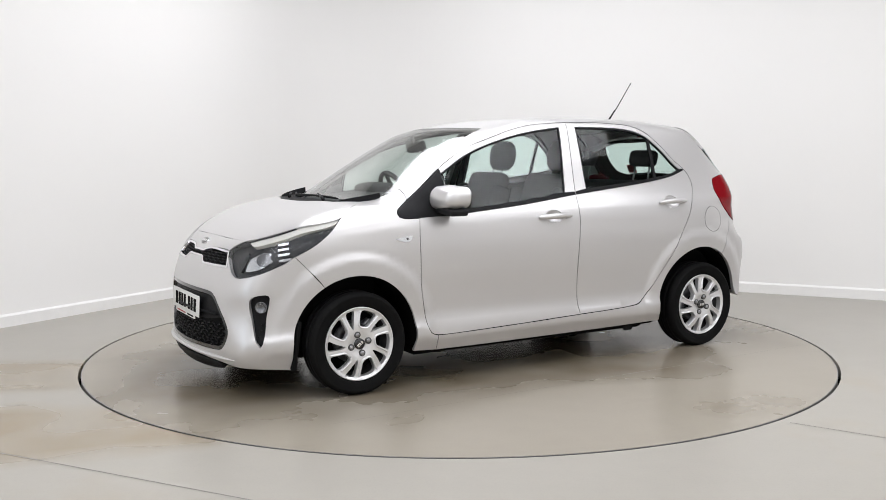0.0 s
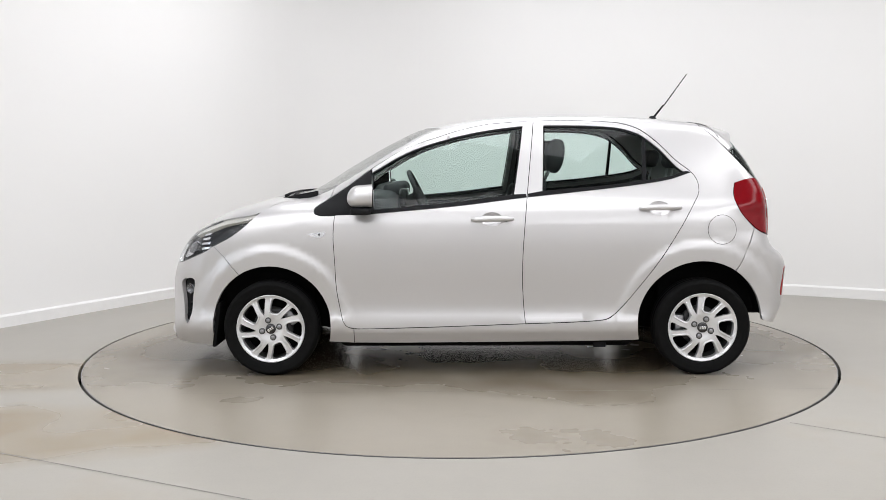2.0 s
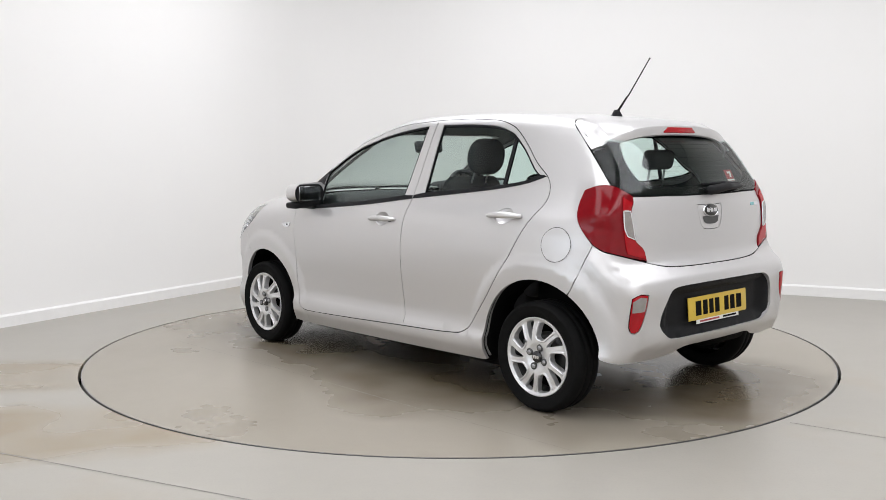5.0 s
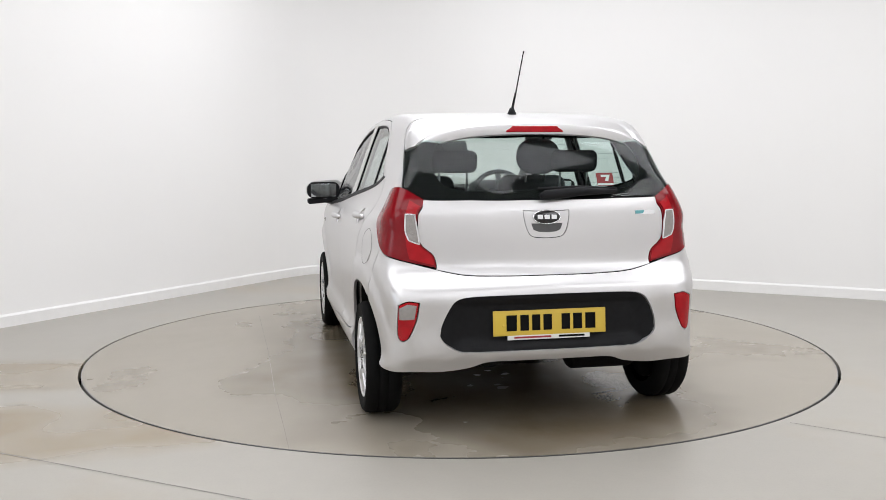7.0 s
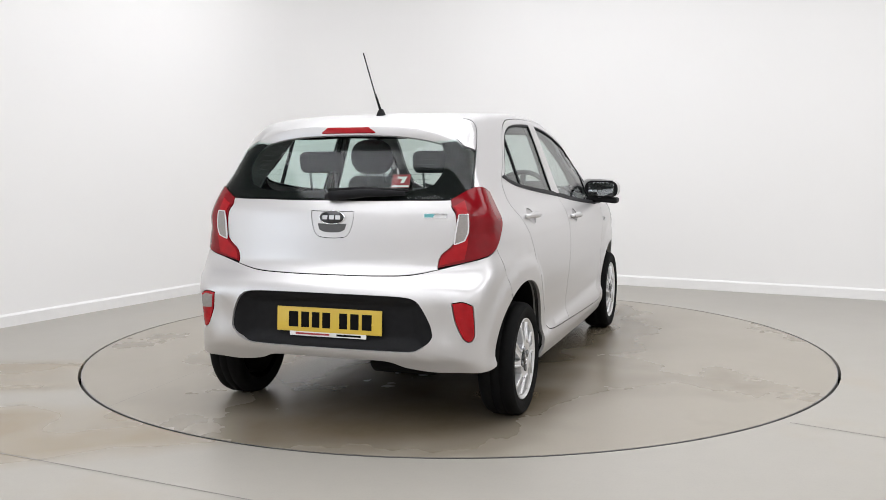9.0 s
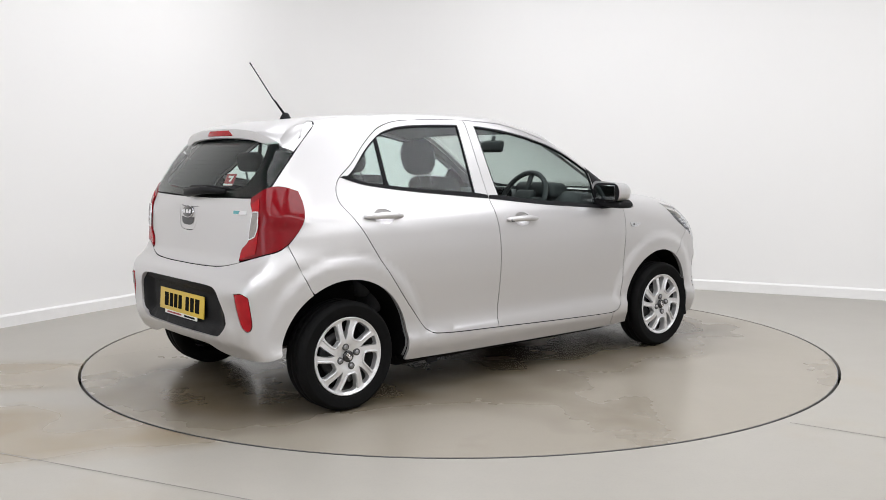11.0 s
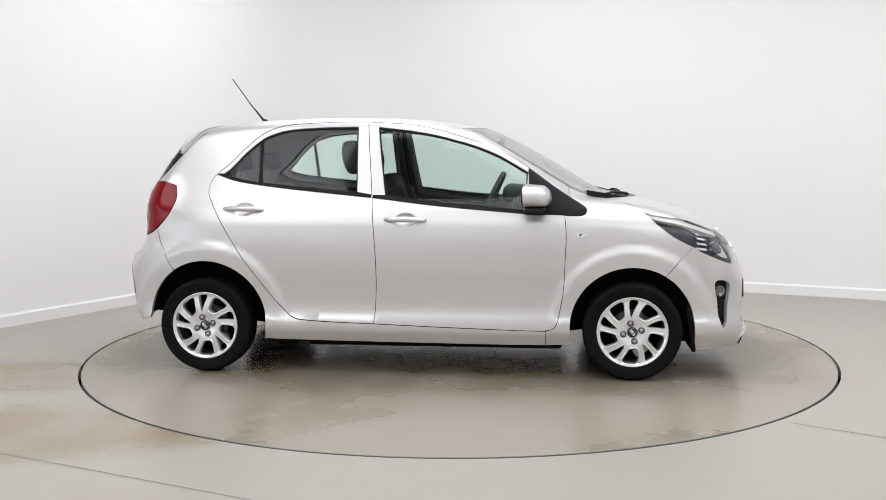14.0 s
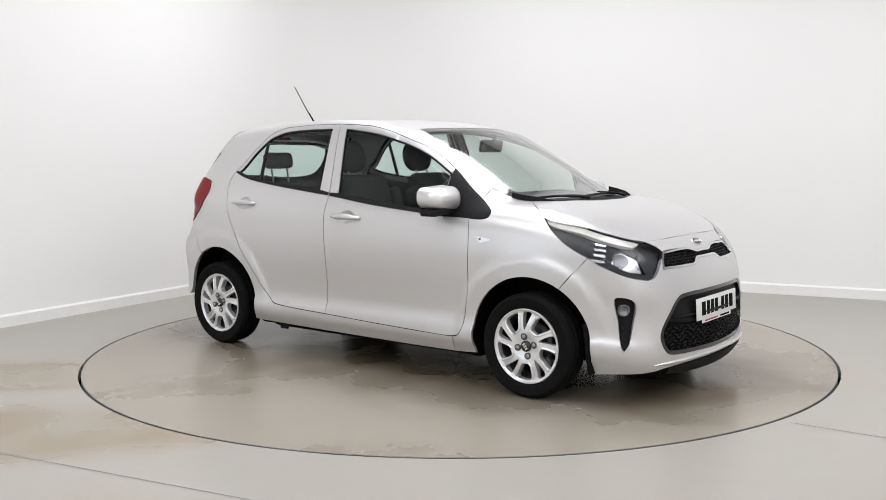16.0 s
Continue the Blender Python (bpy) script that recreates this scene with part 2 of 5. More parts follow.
def lathe(bm, profile, n, m, closed=False):
    """Turns a profile of (radius, height) round the local z axis."""
    rings = []
    for r, z in profile:
        if r < 1e-5:
            rings.append([bm.verts.new(m @ Vector((0, 0, z)))] * n)
        else:
            rings.append([bm.verts.new(m @ Vector((r * math.cos(2 * math.pi * k / n), r * math.sin(2 * math.pi * k / n), z))) for k in range(n)])
    pairs = list(zip(rings, rings[1:])) + ([(rings[-1], rings[0])] if closed else [])
    for a, b in pairs:
        for k in range(n):
            vs = []
            for v in (a[k], a[(k + 1) % n], b[(k + 1) % n], b[k]):
                if v not in vs:
                    vs.append(v)
            if len(vs) > 2:
                bm.faces.new(vs)
    return rings


def sweep(bm, pts, radius, n=8, cyclic=False, squash=1.0, up=Vector((0, 0, 1))):
    """A tube along points; radius may be a list."""
    pts = [Vector(p) for p in pts]
    rad = radius if isinstance(radius, (list, tuple)) else [radius] * len(pts)
    rings = []
    c = len(pts)
    for i, p in enumerate(pts):
        a = pts[i - 1] if (i or cyclic) else p
        b = pts[(i + 1) % c] if (i < c - 1 or cyclic) else p
        t = (b - a).normalized()
        s = t.cross(up)
        s = s.normalized() if s.length > 1e-4 else Vector((1, 0, 0))
        q = s.cross(t)
        rings.append([bm.verts.new(p + rad[i] * (math.cos(2 * math.pi * k / n) * s + squash * math.sin(2 * math.pi * k / n) * q)) for k in range(n)])
    for i in range(c if cyclic else c - 1):
        a, b = rings[i], rings[(i + 1) % c]
        for k in range(n):
            bm.faces.new((a[k], a[(k + 1) % n], b[(k + 1) % n], b[k]))
    if not cyclic:
        bm.faces.new(rings[0][::-1])
        bm.faces.new(rings[-1])


def tube(name, pts, radius, mat, parent, n=8, cyclic=False, label="", squash=1.0):
    bm = bmesh.new()
    sweep(bm, pts, radius, n, cyclic, squash)
    return part(name, bm, mat, parent, label)



def grown(p):
    e = 1e-3
    x, y, z = p
    g = Vector((form(x + e, y, z) - form(x - e, y, z), form(x, y + e, z) - form(x, y - e, z), form(x, y, z + e) - form(x, y, z - e)))
    return g.normalized()


def outward(o, d):
    a, b = 0.0, 1.7
    for _ in range(22):
        c = (a + b) / 2
        if form(o[0] + c * d[0], o[1] + c * d[1], o[2] + c * d[2]) > 0:
            b = c
        else:
            a = c
    return Vector((o[0] + a * d[0], o[1] + a * d[1], o[2] + a * d[2]))


class Round:
    """Places on the form by x and by the angle round a lengthwise axis."""
    K, Z = .75, .6

    def flat(self, p):
        a = math.atan2(p[2] - self.Z, p[1])
        return (p[0], (a + 2 * math.pi if a < -math.pi / 2 else a) * self.K)

    def place(self, u, v):
        return outward((u, 0, self.Z), (0, math.cos(v / self.K), math.sin(v / self.K)))


class Globe:
    """Places on the form by two angles round an inner point."""
    K = .8

    def __init__(self, x, z, way):
        self.x, self.z, self.way = x, z, way

    def flat(self, p):
        dx, dy, dz = (p[0] - self.x) * self.way, p[1], p[2] - self.z
        return (math.atan2(dy, dx) * self.K, math.atan2(dz, math.hypot(dx, dy)) * self.K)

    def place(self, u, v):
        a, b = u / self.K, v / self.K
        return outward((self.x, 0, self.z), (self.way * math.cos(a) * math.cos(b), math.sin(a) * math.cos(b), math.sin(b)))


ROUND, NOSEMAP, TAILMAP = Round(), Globe(1.0, .5, 1), Globe(-1.0, .65, -1)


def S(x, z):
    return Vector(on_form((x, 1.3, z), (0, -1, 0), 0, 1.25, 60))


def T(x, y):
    return Vector(on_form((x, y, 1.8), (0, 0, -1), 0, 1.6, 60))


def F(y, z):
    return Vector(on_form((2.3, y, z), (-1, 0, 0), 0, 1.6, 60))


def B(y, z):
    return Vector(on_form((-2.1, y, z), (1, 0, 0), 0, 1.6, 60))


def turned(p):
    return Vector((p[0], -p[1], p[2]))


def eased(pts, step, corner=38, closed=True):
    """Points along a smooth line through pts that keeps its sharp corners."""
    n = len(pts)
    P = [Vector(p) for p in pts]
    out = []
    sharp = []
    for i in range(n):
        a, b = P[i] - P[i - 1], P[(i + 1) % n] - P[i]
        sharp.append(a.length < 1e-6 or b.length < 1e-6 or math.degrees(a.angle(b)) > corner)
    for i in range(n if closed else n - 1):
        p1, p2 = P[i], P[(i + 1) % n]
        p0 = p1 * 2 - p2 if sharp[i] or (not closed and i == 0) else P[i - 1]
        p3 = p2 * 2 - p1 if sharp[(i + 1) % n] or (not closed and i == n - 2) else P[(i + 2) % n]
        k = max(1, math.ceil((p2 - p1).length / step))
        L = (p2 - p1).length
        m1 = (p2 - p0).normalized() * L
        m2 = (p3 - p1).normalized() * L
        for j in range(k):
            t = j / k
            out.append((2 * t ** 3 - 3 * t * t + 1) * p1 + (t ** 3 - 2 * t * t + t) * m1 + (-2 * t ** 3 + 3 * t * t) * p2 + (t ** 3 - t * t) * m2)
    if not closed:
        out.append(P[-1])
    return out


def area(q):
    return sum(q[i - 1][0] * q[i][1] - q[i][0] * q[i - 1][1] for i in range(len(q))) / 2


def inset(q, g):
    s = 1 if area(q) > 0 else -1
    out = []
    for i in range(len(q)):
        a, b = q[i - 1], q[(i + 1) % len(q)]
        t = Vector((b[0] - a[0], b[1] - a[1]))
        if t.length < 1e-9:
            out.append(q[i])
            continue
        t.normalize()
        out.append(Vector((q[i][0] - s * t.y * g, q[i][1] + s * t.x * g)))
    return out


def inside(pts, q):
    x, y = pts[:, 0], pts[:, 1]
    r = np.zeros(len(pts), bool)
    for i in range(len(q)):
        (x1, y1), (x2, y2) = q[i - 1][:2], q[i][:2]
        if y1 != y2:
            r ^= ((y1 > y) != (y2 > y)) & (x < (x2 - x1) * (y - y1) / (y2 - y1) + x1)
    return r


def filled(loops, h):
    """Triangles that fill a flat outline with holes, and an even sprinkling of points inside it."""
    from mathutils.geometry import delaunay_2d_cdt
    vs, es = [], []
    for q in loops:
        k = len(vs)
        vs += [Vector((p[0], p[1])) for p in q]
        es += [(k + i, k + (i + 1) % len(q)) for i in range(len(q))]
    edge = np.array([(v.x, v.y) for v in vs])
    lo, hi = edge.min(0), edge.max(0)
    gx, gy = np.arange(lo[0], hi[0], h), np.arange(lo[1], hi[1], h * .87)
    g = np.array([(a + (.5 * h if j % 2 else 0), b) for j, b in enumerate(gy) for a in gx])
    if len(g):
        keep = inside(g, loops[0])
        for q in loops[1:]:
            keep &= ~inside(g, q)
        g = g[keep]
        if len(g):
            d = np.min(np.hypot(g[:, None, 0] - edge[None, :, 0], g[:, None, 1] - edge[None, :, 1]), axis=1)
            vs += [Vector(p) for p in g[d > h * .55]]
    v, _, f, *_ = delaunay_2d_cdt(vs, es, [], 0, 1e-7)
    mid = np.array([[(v[a].x + v[b].x + v[c].x) / 3, (v[a].y + v[b].y + v[c].y) / 3] for a, b, c in f])
    keep = inside(mid, loops[0])
    for q in loops[1:]:
        keep &= ~inside(mid, q)
    return v, [t for t, k in zip(f, keep) if k]


def skin(name, outline, where, holes=(), off=.0, gap=.0020, h=.035, rim=.014, bulge=None, corner=38):
    """A sheet of the car's outer form inside an outline, with folded edges; off: proud (+) or sunk (-)."""
    loops = []
    for k, q in enumerate([outline, *holes]):
        q = eased([where.flat(p) for p in q], h * .55, corner)
        loops.append(inset(q, gap if k == 0 else -gap) if gap else q)
    v2, tris = filled(loops, h)
    used = sorted({i for t in tris for i in t})
    idx = {a: b for b, a in enumerate(used)}
    co, no = [], []
    for i in used:
        p = where.place(*v2[i])
        n = grown(p)
        o = off + (bulge(p) if bulge else 0)
        co.append(p + n * o)
        no.append(n)
    faces = []
    count = {}
    for t in tris:
        a, b, c = (idx[i] for i in t)
        if (co[b] - co[a]).cross(co[c] - co[a]).dot(no[a] + no[b] + no[c]) < 0:
            b, c = c, b
        faces.append((a, b, c))
        for e in ((a, b), (b, c), (c, a)):
            count[e] = 1
    norms = [tuple(n) for n in no]
    if rim:
        ends = [e for e in count if (e[1], e[0]) not in count]
        up, dn = {}, {}
        for i in {i for e in ends for i in e}:
            up[i] = len(co)
            co.append(co[i].copy())
            dn[i] = len(co)
            co.append(co[i] - no[i] * rim)
            norms += [(0, 0, 0), (0, 0, 0)]
        for a, b in ends:
            faces.append((up[b], up[a], dn[a], dn[b]))
    me = bpy.data.meshes.new(name)
    me.from_pydata([tuple(p) for p in co], [], faces)
    for p in me.polygons:
        p.use_smooth = True
    if not bulge:
        me.normals_split_custom_set_from_vertices(norms)
    return me


def mirrored(me, name):
    """The same sheet on the car's other side."""
    vs = [(v.co.x, -v.co.y, v.co.z) for v in me.vertices]
    m = bpy.data.meshes.new(name)
    m.from_pydata(vs, [], [tuple(p.vertices)[::-1] for p in me.polygons])
    ns = {}
    for lp in me.loops:
        ns[lp.vertex_index] = me.corner_normals[lp.index].vector
    for p in m.polygons:
        p.use_smooth = True
    m.normals_split_custom_set_from_vertices([(ns[i].x, -ns[i].y, ns[i].z) if i in ns else (0, 0, 0) for i in range(len(vs))])
    return m


def pair(name, me, mat, parents, label=""):
    """A sheet on the left and its mirror image on the right, each under its own parent."""
    me2 = mirrored(me, name)
    return [part(name, me, mat, parents[0], label), part(name, me2, mat, parents[1], label)]


def arc(cx, cz, r, a0, a1, n):
    return [(cx + r * math.cos(radians(a0 + (a1 - a0) * i / n)), cz + r * math.sin(radians(a0 + (a1 - a0) * i / n))) for i in range(n + 1)]



# ---- the room ----
CORNER = Vector((-1.271, 4.262, 0))
ALONG_W, ALONG_E = Vector((-.5003, -.8659, 0)), Vector((.8953, -.4455, 0))
HIGH = 4.0
W_END, E_END = CORNER + ALONG_W * 14, CORNER + ALONG_E * 11


def wall(name, a, b, label=""):
    """A wall 0.15 m thick behind the line from a to b."""
    d = (b - a).normalized()
    n = Vector((-d.y, d.x, 0))
    if n.dot((W_END + E_END) / 2 - a) > 0:
        n = -n
    bm = bmesh.new()
    L = (b - a).length
    m = Matrix.Translation((a + b) / 2 + n * .075 + Vector((0, 0, HIGH / 2 - .05))) @ Matrix.Rotation(math.atan2(d.y, d.x), 4, "Z")
    box(bm, L + .28, .15, HIGH + .1, m)
    ob = part(name, bm, WALL, None, label, flat=True)
    return tagged(ob, kind="structure")


def skirting(a, b):
    """A low board with a chamfered top along the foot of a wall."""
    d = (b - a).normalized()
    n = Vector((-d.y, d.x, 0))
    if n.dot((W_END + E_END) / 2 - a) < 0:
        n = -n
    bm = bmesh.new()
    prof = [(0, 0), (.018, 0), (.018, .078), (.008, .092), (0, .092)]
    rows = [[bm.verts.new(p + n * u + Vector((0, 0, v))) for u, v in prof] for p in (a, b)]
    for i in range(len(prof)):
        j = (i + 1) % len(prof)
        bm.faces.new((rows[0][i], rows[0][j], rows[1][j], rows[1][i]))
    bm.faces.new(rows[0])
    bm.faces.new(rows[1][::-1])
    bmesh.ops.recalc_face_normals(bm, faces=bm.faces)
    return tagged(part("baseboard", bm, SKIRT, None, flat=True), kind="structure")


# the two far walls meet in a wide plastered curve
RC = 1.0
q0, q1 = CORNER + ALONG_W * RC, CORNER + ALONG_E * RC
INWARD = ((W_END + E_END) / 2 - CORNER).normalized()
CURVE = [q0 * (1 - t) ** 2 + CORNER * 2 * t * (1 - t) + q1 * t * t for t in (i / 24 for i in range(25))]
bm = bmesh.new()
cols = [(bm.verts.new(p + INWARD * .001), bm.verts.new(p + INWARD * .001 + Vector((0, 0, HIGH)))) for p in CURVE]
for a, b in zip(cols, cols[1:]):
    bm.faces.new((a[0], b[0], b[1], a[1]))
tagged(part("wall_corner", bm, WALL, None), kind="structure")
bm = bmesh.new()
prof = [(0, 0), (.018, 0), (.018, .078), (.008, .092), (0, .092)]
rows = []
for i, p in enumerate(CURVE):
    d = (CURVE[min(i + 1, 24)] - CURVE[max(i - 1, 0)]).normalized()
    n = Vector((d.y, -d.x, 0))
    n = n if n.dot(INWARD) > 0 else -n
    rows.append([bm.verts.new(p + n * u + Vector((0, 0, v))) for u, v in prof])
for a, b in zip(rows, rows[1:]):
    for k in range(4):
        bm.faces.new((a[k], b[k], b[k + 1], a[k + 1]))
tagged(part("baseboard", bm, SKIRT, None, flat=True), kind="structure")
FAR = W_END + E_END - CORNER
wall("wall_west", W_END, CORNER)
wall("wall_north", CORNER, E_END)
wall("wall_east", E_END, FAR)
wall("wall_south", FAR, W_END)
skirting(W_END, CORNER + ALONG_W * RC)
skirting(CORNER + ALONG_E * RC, E_END)
RADIUS = 2.284
CENTRE = Vector((0, .078, 0))


def daylight_window(w0, w1, z0, z1):
    """A frosted window on the wall behind the camera, seen only in the car's paint and glass."""
    c = CORNER + ALONG_W * (w0 + w1) / 2
    n = Vector((-ALONG_W.y, ALONG_W.x, 0))
    n = n if n.dot(INWARD) > 0 else -n
    m = Matrix.Translation(c + n * .03 + Vector((0, 0, (z0 + z1) / 2))) @ Matrix.Rotation(math.atan2(ALONG_W.y, ALONG_W.x), 4, "Z")
    win = tagged(new("window_1"), kind="structure")
    for k in range(2):
        rbox("pane", (w1 - w0) / 2 - .06, .012, z1 - z0 - .06, m @ pose((k - .5) * (w1 - w0) / 2, 0, 0), DAYLIGHT, win, .002, 1)
    for sx, sz, x, z in ((w1 - w0 + .1, .06, 0, z1 / 2 - z0 / 2), (w1 - w0 + .1, .06, 0, z0 / 2 - z1 / 2), (.06, z1 - z0, (w0 - w1) / 2, 0), (.06, z1 - z0, 0, 0), (.06, z1 - z0, (w1 - w0) / 2, 0)):
        rbox("window_frame", sx, .05, sz, m @ pose(x, 0, z), SKIRT, win, .006, 2)


daylight_window(9.2, 13.6, .15, 2.5)


def ring_sheet(name, r0, outer, z, mat, n=160):
    """A sheet from a round opening out to a four-sided edge."""
    bm = bmesh.new()
    ins, outs, low = [], [], []
    for k in range(n):
        a = 2 * math.pi * k / n
        d = Vector((math.cos(a), math.sin(a), 0))
        best = None
        for p, q in zip(outer, outer[1:] + outer[:1]):
            e = q - p
            den = d.x * e.y - d.y * e.x
            if abs(den) > 1e-9:
                h = p - CENTRE
                t = (h.x * e.y - h.y * e.x) / den
                s = (h.x * d.y - h.y * d.x) / den
                if t > 0 and -1e-6 <= s <= 1 + 1e-6:
                    best = t if best is None else min(best, t)
        ins.append(bm.verts.new(CENTRE + d * r0 + Vector((0, 0, z))))
        low.append(bm.verts.new(CENTRE + d * r0 + Vector((0, 0, z - .06))))
        outs.append(bm.verts.new(CENTRE + d * best + Vector((0, 0, z))))
    for k in range(n):
        j = (k + 1) % n
        bm.faces.new((ins[k], outs[k], outs[j], ins[j]))
        bm.faces.new((low[k], ins[k], ins[j], low[j]))
    return part(name, bm, mat, None, flat=True)


floor = tagged(ring_sheet("floor", RADIUS + .011, [CORNER * 1.02, E_END * 1.01, FAR * 1.01, W_END * 1.01], 0, FLOOR), kind="structure")
bm = bmesh.new()
box(bm, 17, 14, .1, Matrix.Translation((0, -4.3, HIGH + .05)) @ Matrix.Rotation(radians(-26.5), 4, "Z"))
tagged(part("ceiling", bm, CEIL, None, flat=True), kind="structure")
bm = bmesh.new()
box(bm, 5, 5, .04, Matrix.Translation((0, .078, -.1)))
tagged(part("pit_floor", bm, SEAM, None, flat=True), kind="structure")


def floor_joint(a, b, width):
    """A fine filled joint in the floor paint."""
    a, b = Vector(a), Vector(b)
    d = (b - a).normalized()
    n = Vector((-d.y, d.x, 0)) * width / 2
    bm = bmesh.new()
    pts, k = [], 16
    for i in range(k + 1):
        p = a.lerp(b, i / k) + Vector((0, 0, .0012))
        w = .6 + .8 * random.random()
        pts.append((bm.verts.new(p + n * w), bm.verts.new(p - n * w)))
    for (p, q), (r, s) in zip(pts, pts[1:]):
        bm.faces.new((p, q, s, r))
    return bm


JOINT = material("joint_filler", (.22, .21, .195), .6, spread=.25, size=20)
tagged(part("floor_joint", floor_joint((-2.786, -1.726, 0), (0.557, -3.276, 0), .006), JOINT, None, flat=True), kind="structure")
tagged(part("floor_joint", floor_joint((1.520, -1.710, 0), (3.445, -3.083, 0), .005), JOINT, None, flat=True), kind="structure")

# ---- the turntable: a round plate flush with the floor ----
turntable = tagged(new("turntable"), "round flush floor turntable in worn grey-beige paint with wet tyre marks and shade painted under the car", "turntable")
bm = bmesh.new()
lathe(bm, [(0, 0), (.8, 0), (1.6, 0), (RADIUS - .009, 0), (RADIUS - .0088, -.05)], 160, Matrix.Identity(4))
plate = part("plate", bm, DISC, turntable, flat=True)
bm = bmesh.new()
lathe(bm, [(RADIUS - .0085, -.05), (RADIUS - .0085, -.0008), (RADIUS - .0045, -.0008), (RADIUS - .0045, -.05)], 160, Matrix.Identity(4))
part("edge_band", bm, STEEL, turntable, "thin dark steel edge band", flat=True)



def patch(name, x, y, rx, ry, turn, seed, mat, z, label=""):
    """A thin uneven film or bare spot on the plate."""
    rnd = random.Random(seed)
    ph = [rnd.uniform(0, 6.28) for _ in range(4)]
    pts = []
    for i in range(40):
        a = 2 * math.pi * i / 40
        k = 1 + .22 * math.sin(2 * a + ph[0]) + .16 * math.sin(3 * a + ph[1]) + .10 * math.sin(5 * a + ph[2]) + .07 * math.sin(9 * a + ph[3])
        px, py = rx * k * math.cos(a), ry * k * math.sin(a)
        c, s = math.cos(radians(turn)), math.sin(radians(turn))
        pts.append((x + c * px - s * py, y + s * px + c * py))
    bm = bmesh.new()
    bm.faces.new([bm.verts.new((*p, z)) for p in pts])
    bmesh.ops.triangulate(bm, faces=bm.faces)
    return part(name, bm, mat, turntable, label, flat=True)


for k, (x, y, r) in enumerate(((-.243, -.119, .016), (-.257, .078, .022), (-.758, -.013, .018), (-.853, -.089, .025), (-.847, .071, .020), (-.018, -.069, .015))):
    patch("bare_fleck", x, y, r, r * .8, 30 * k, k + 20, FLECK, .0018, "pale chipped spot")
crack = [Vector(p) for p in ((1.433, 1.246, 0), (.103, 1.204, 0), (-1.035, 1.188, 0), (-1.647, 1.165, 0), (-1.961, 1.156, 0))]
for a, b in zip(crack, crack[1:]):
    part("hairline_crack", floor_joint(a, b, .0016), JOINT, turntable, flat=True)

# ---- the car ----
car = tagged(new("car"), "silver five-door hatchback with alloy wheels on the turntable", "car")
A_BASE = [T(.853, .572), T(.857, .62), S(.866, .976)]
SAIL_TOP = [S(.784, 1.030), S(.640, 1.135)]
DOOR_TOP_F = [S(.475, 1.234), S(.313, 1.296), S(.154, 1.346), S(-.006, 1.381), S(-.102, 1.390)]
B_TOP = S(-.277, 1.400)
DOOR_TOP_R = [S(-.484, 1.401), S(-.673, 1.393), S(-.751, 1.386), S(-.828, 1.366), S(-.889, 1.337), S(-.981, 1.262), S(-1.070, 1.171), S(-1.151, 1.107)]
DOOR_BACK = [S(-1.176, 1.072), S(-1.187, 1.035), S(-1.183, .990), S(-1.156, .944), S(-1.082, .825), S(-.992, .681), S(-.845, .479), S(-.725, .335), S(-.682, .305), S(-.633, .294)]
B_LOW = S(-.220, .276)
B_LINE = [S(-.211, .379), S(-.204, .507), S(-.204, .602), S(-.207, .696), S(-.216, .820), S(-.232, .976), S(-.248, 1.126)]
SILL_F = [S(.146, .263), S(.462, .254), S(.702, .249)]
DOOR_FRONT = [S(.756, .255), S(.781, .271), S(.800, .312), S(.819, .407), S(.831, .502), S(.838, .663), S(.842, .742), S(.840, .820), S(.833, .887)]

REAR_ARCH = [S(x, z) for x, z in arc(-1.19, .272, .348, -15, 122, 23)]
LAMP_SIDE = [(-1.539, .766), (-1.486, .807), (-1.415, .882), (-1.388, .936), (-1.379, .990), (-1.390, 1.046), (-1.438, 1.062)]
HATCH_LINE = [Vector((-1.510, .622, 1.064)), S(-1.430, 1.157), S(-1.325, 1.271), S(-1.225, 1.360), T(-1.200, .485), T(-1.190, .38), T(-1.186, .2)]
left = (SAIL_TOP + DOOR_TOP_F + [B_TOP] + DOOR_TOP_R + DOOR_BACK + [S(-.478, .284), B_LOW] + SILL_F + [S(.735, .249), S(.735, .165), S(.2, .166), S(-.5, .172), S(-.83, .178)]
        + REAR_ARCH + [S(-1.395, .588), S(-1.450, .703), S(-1.487, .800)] + [S(x, z) for x, z in LAMP_SIDE[2:]] + HATCH_LINE)
SCREEN_EDGE = [T(.838, .565), T(.725, .559), T(.60, .538), T(.50, .516), T(.415, .498), T(.34, .484), T(.252, .449)]
SCREEN_TOP = [T(.270, .385), T(.325, .22)]
shell_line = (A_BASE + left + [T(-1.186, 0)] + [turned(p) for p in reversed(left)] + [turned(p) for p in reversed(A_BASE)]
              + [turned(p) for p in SCREEN_EDGE] + [turned(p) for p in SCREEN_TOP] + [T(.362, 0)] + SCREEN_TOP[::-1] + SCREEN_EDGE[::-1])
part("body_shell", skin("body_shell", shell_line, ROUND, h=.028), SILVER, car)
part("headlining", skin("headlining", shell_line, ROUND, off=-.032, gap=.006, h=.06, rim=.008), LINING, car, "grey inner pillar and roof lining")


def settled(p):
    """The place on the form next to p."""
    p = Vector(p)
    for _ in range(4):
        n = grown(p)
        q = p + n * 1e-3
        v = form(*p)
        p = p - n * (v / max(.3, (form(*q) - v) / 1e-3))
    return p


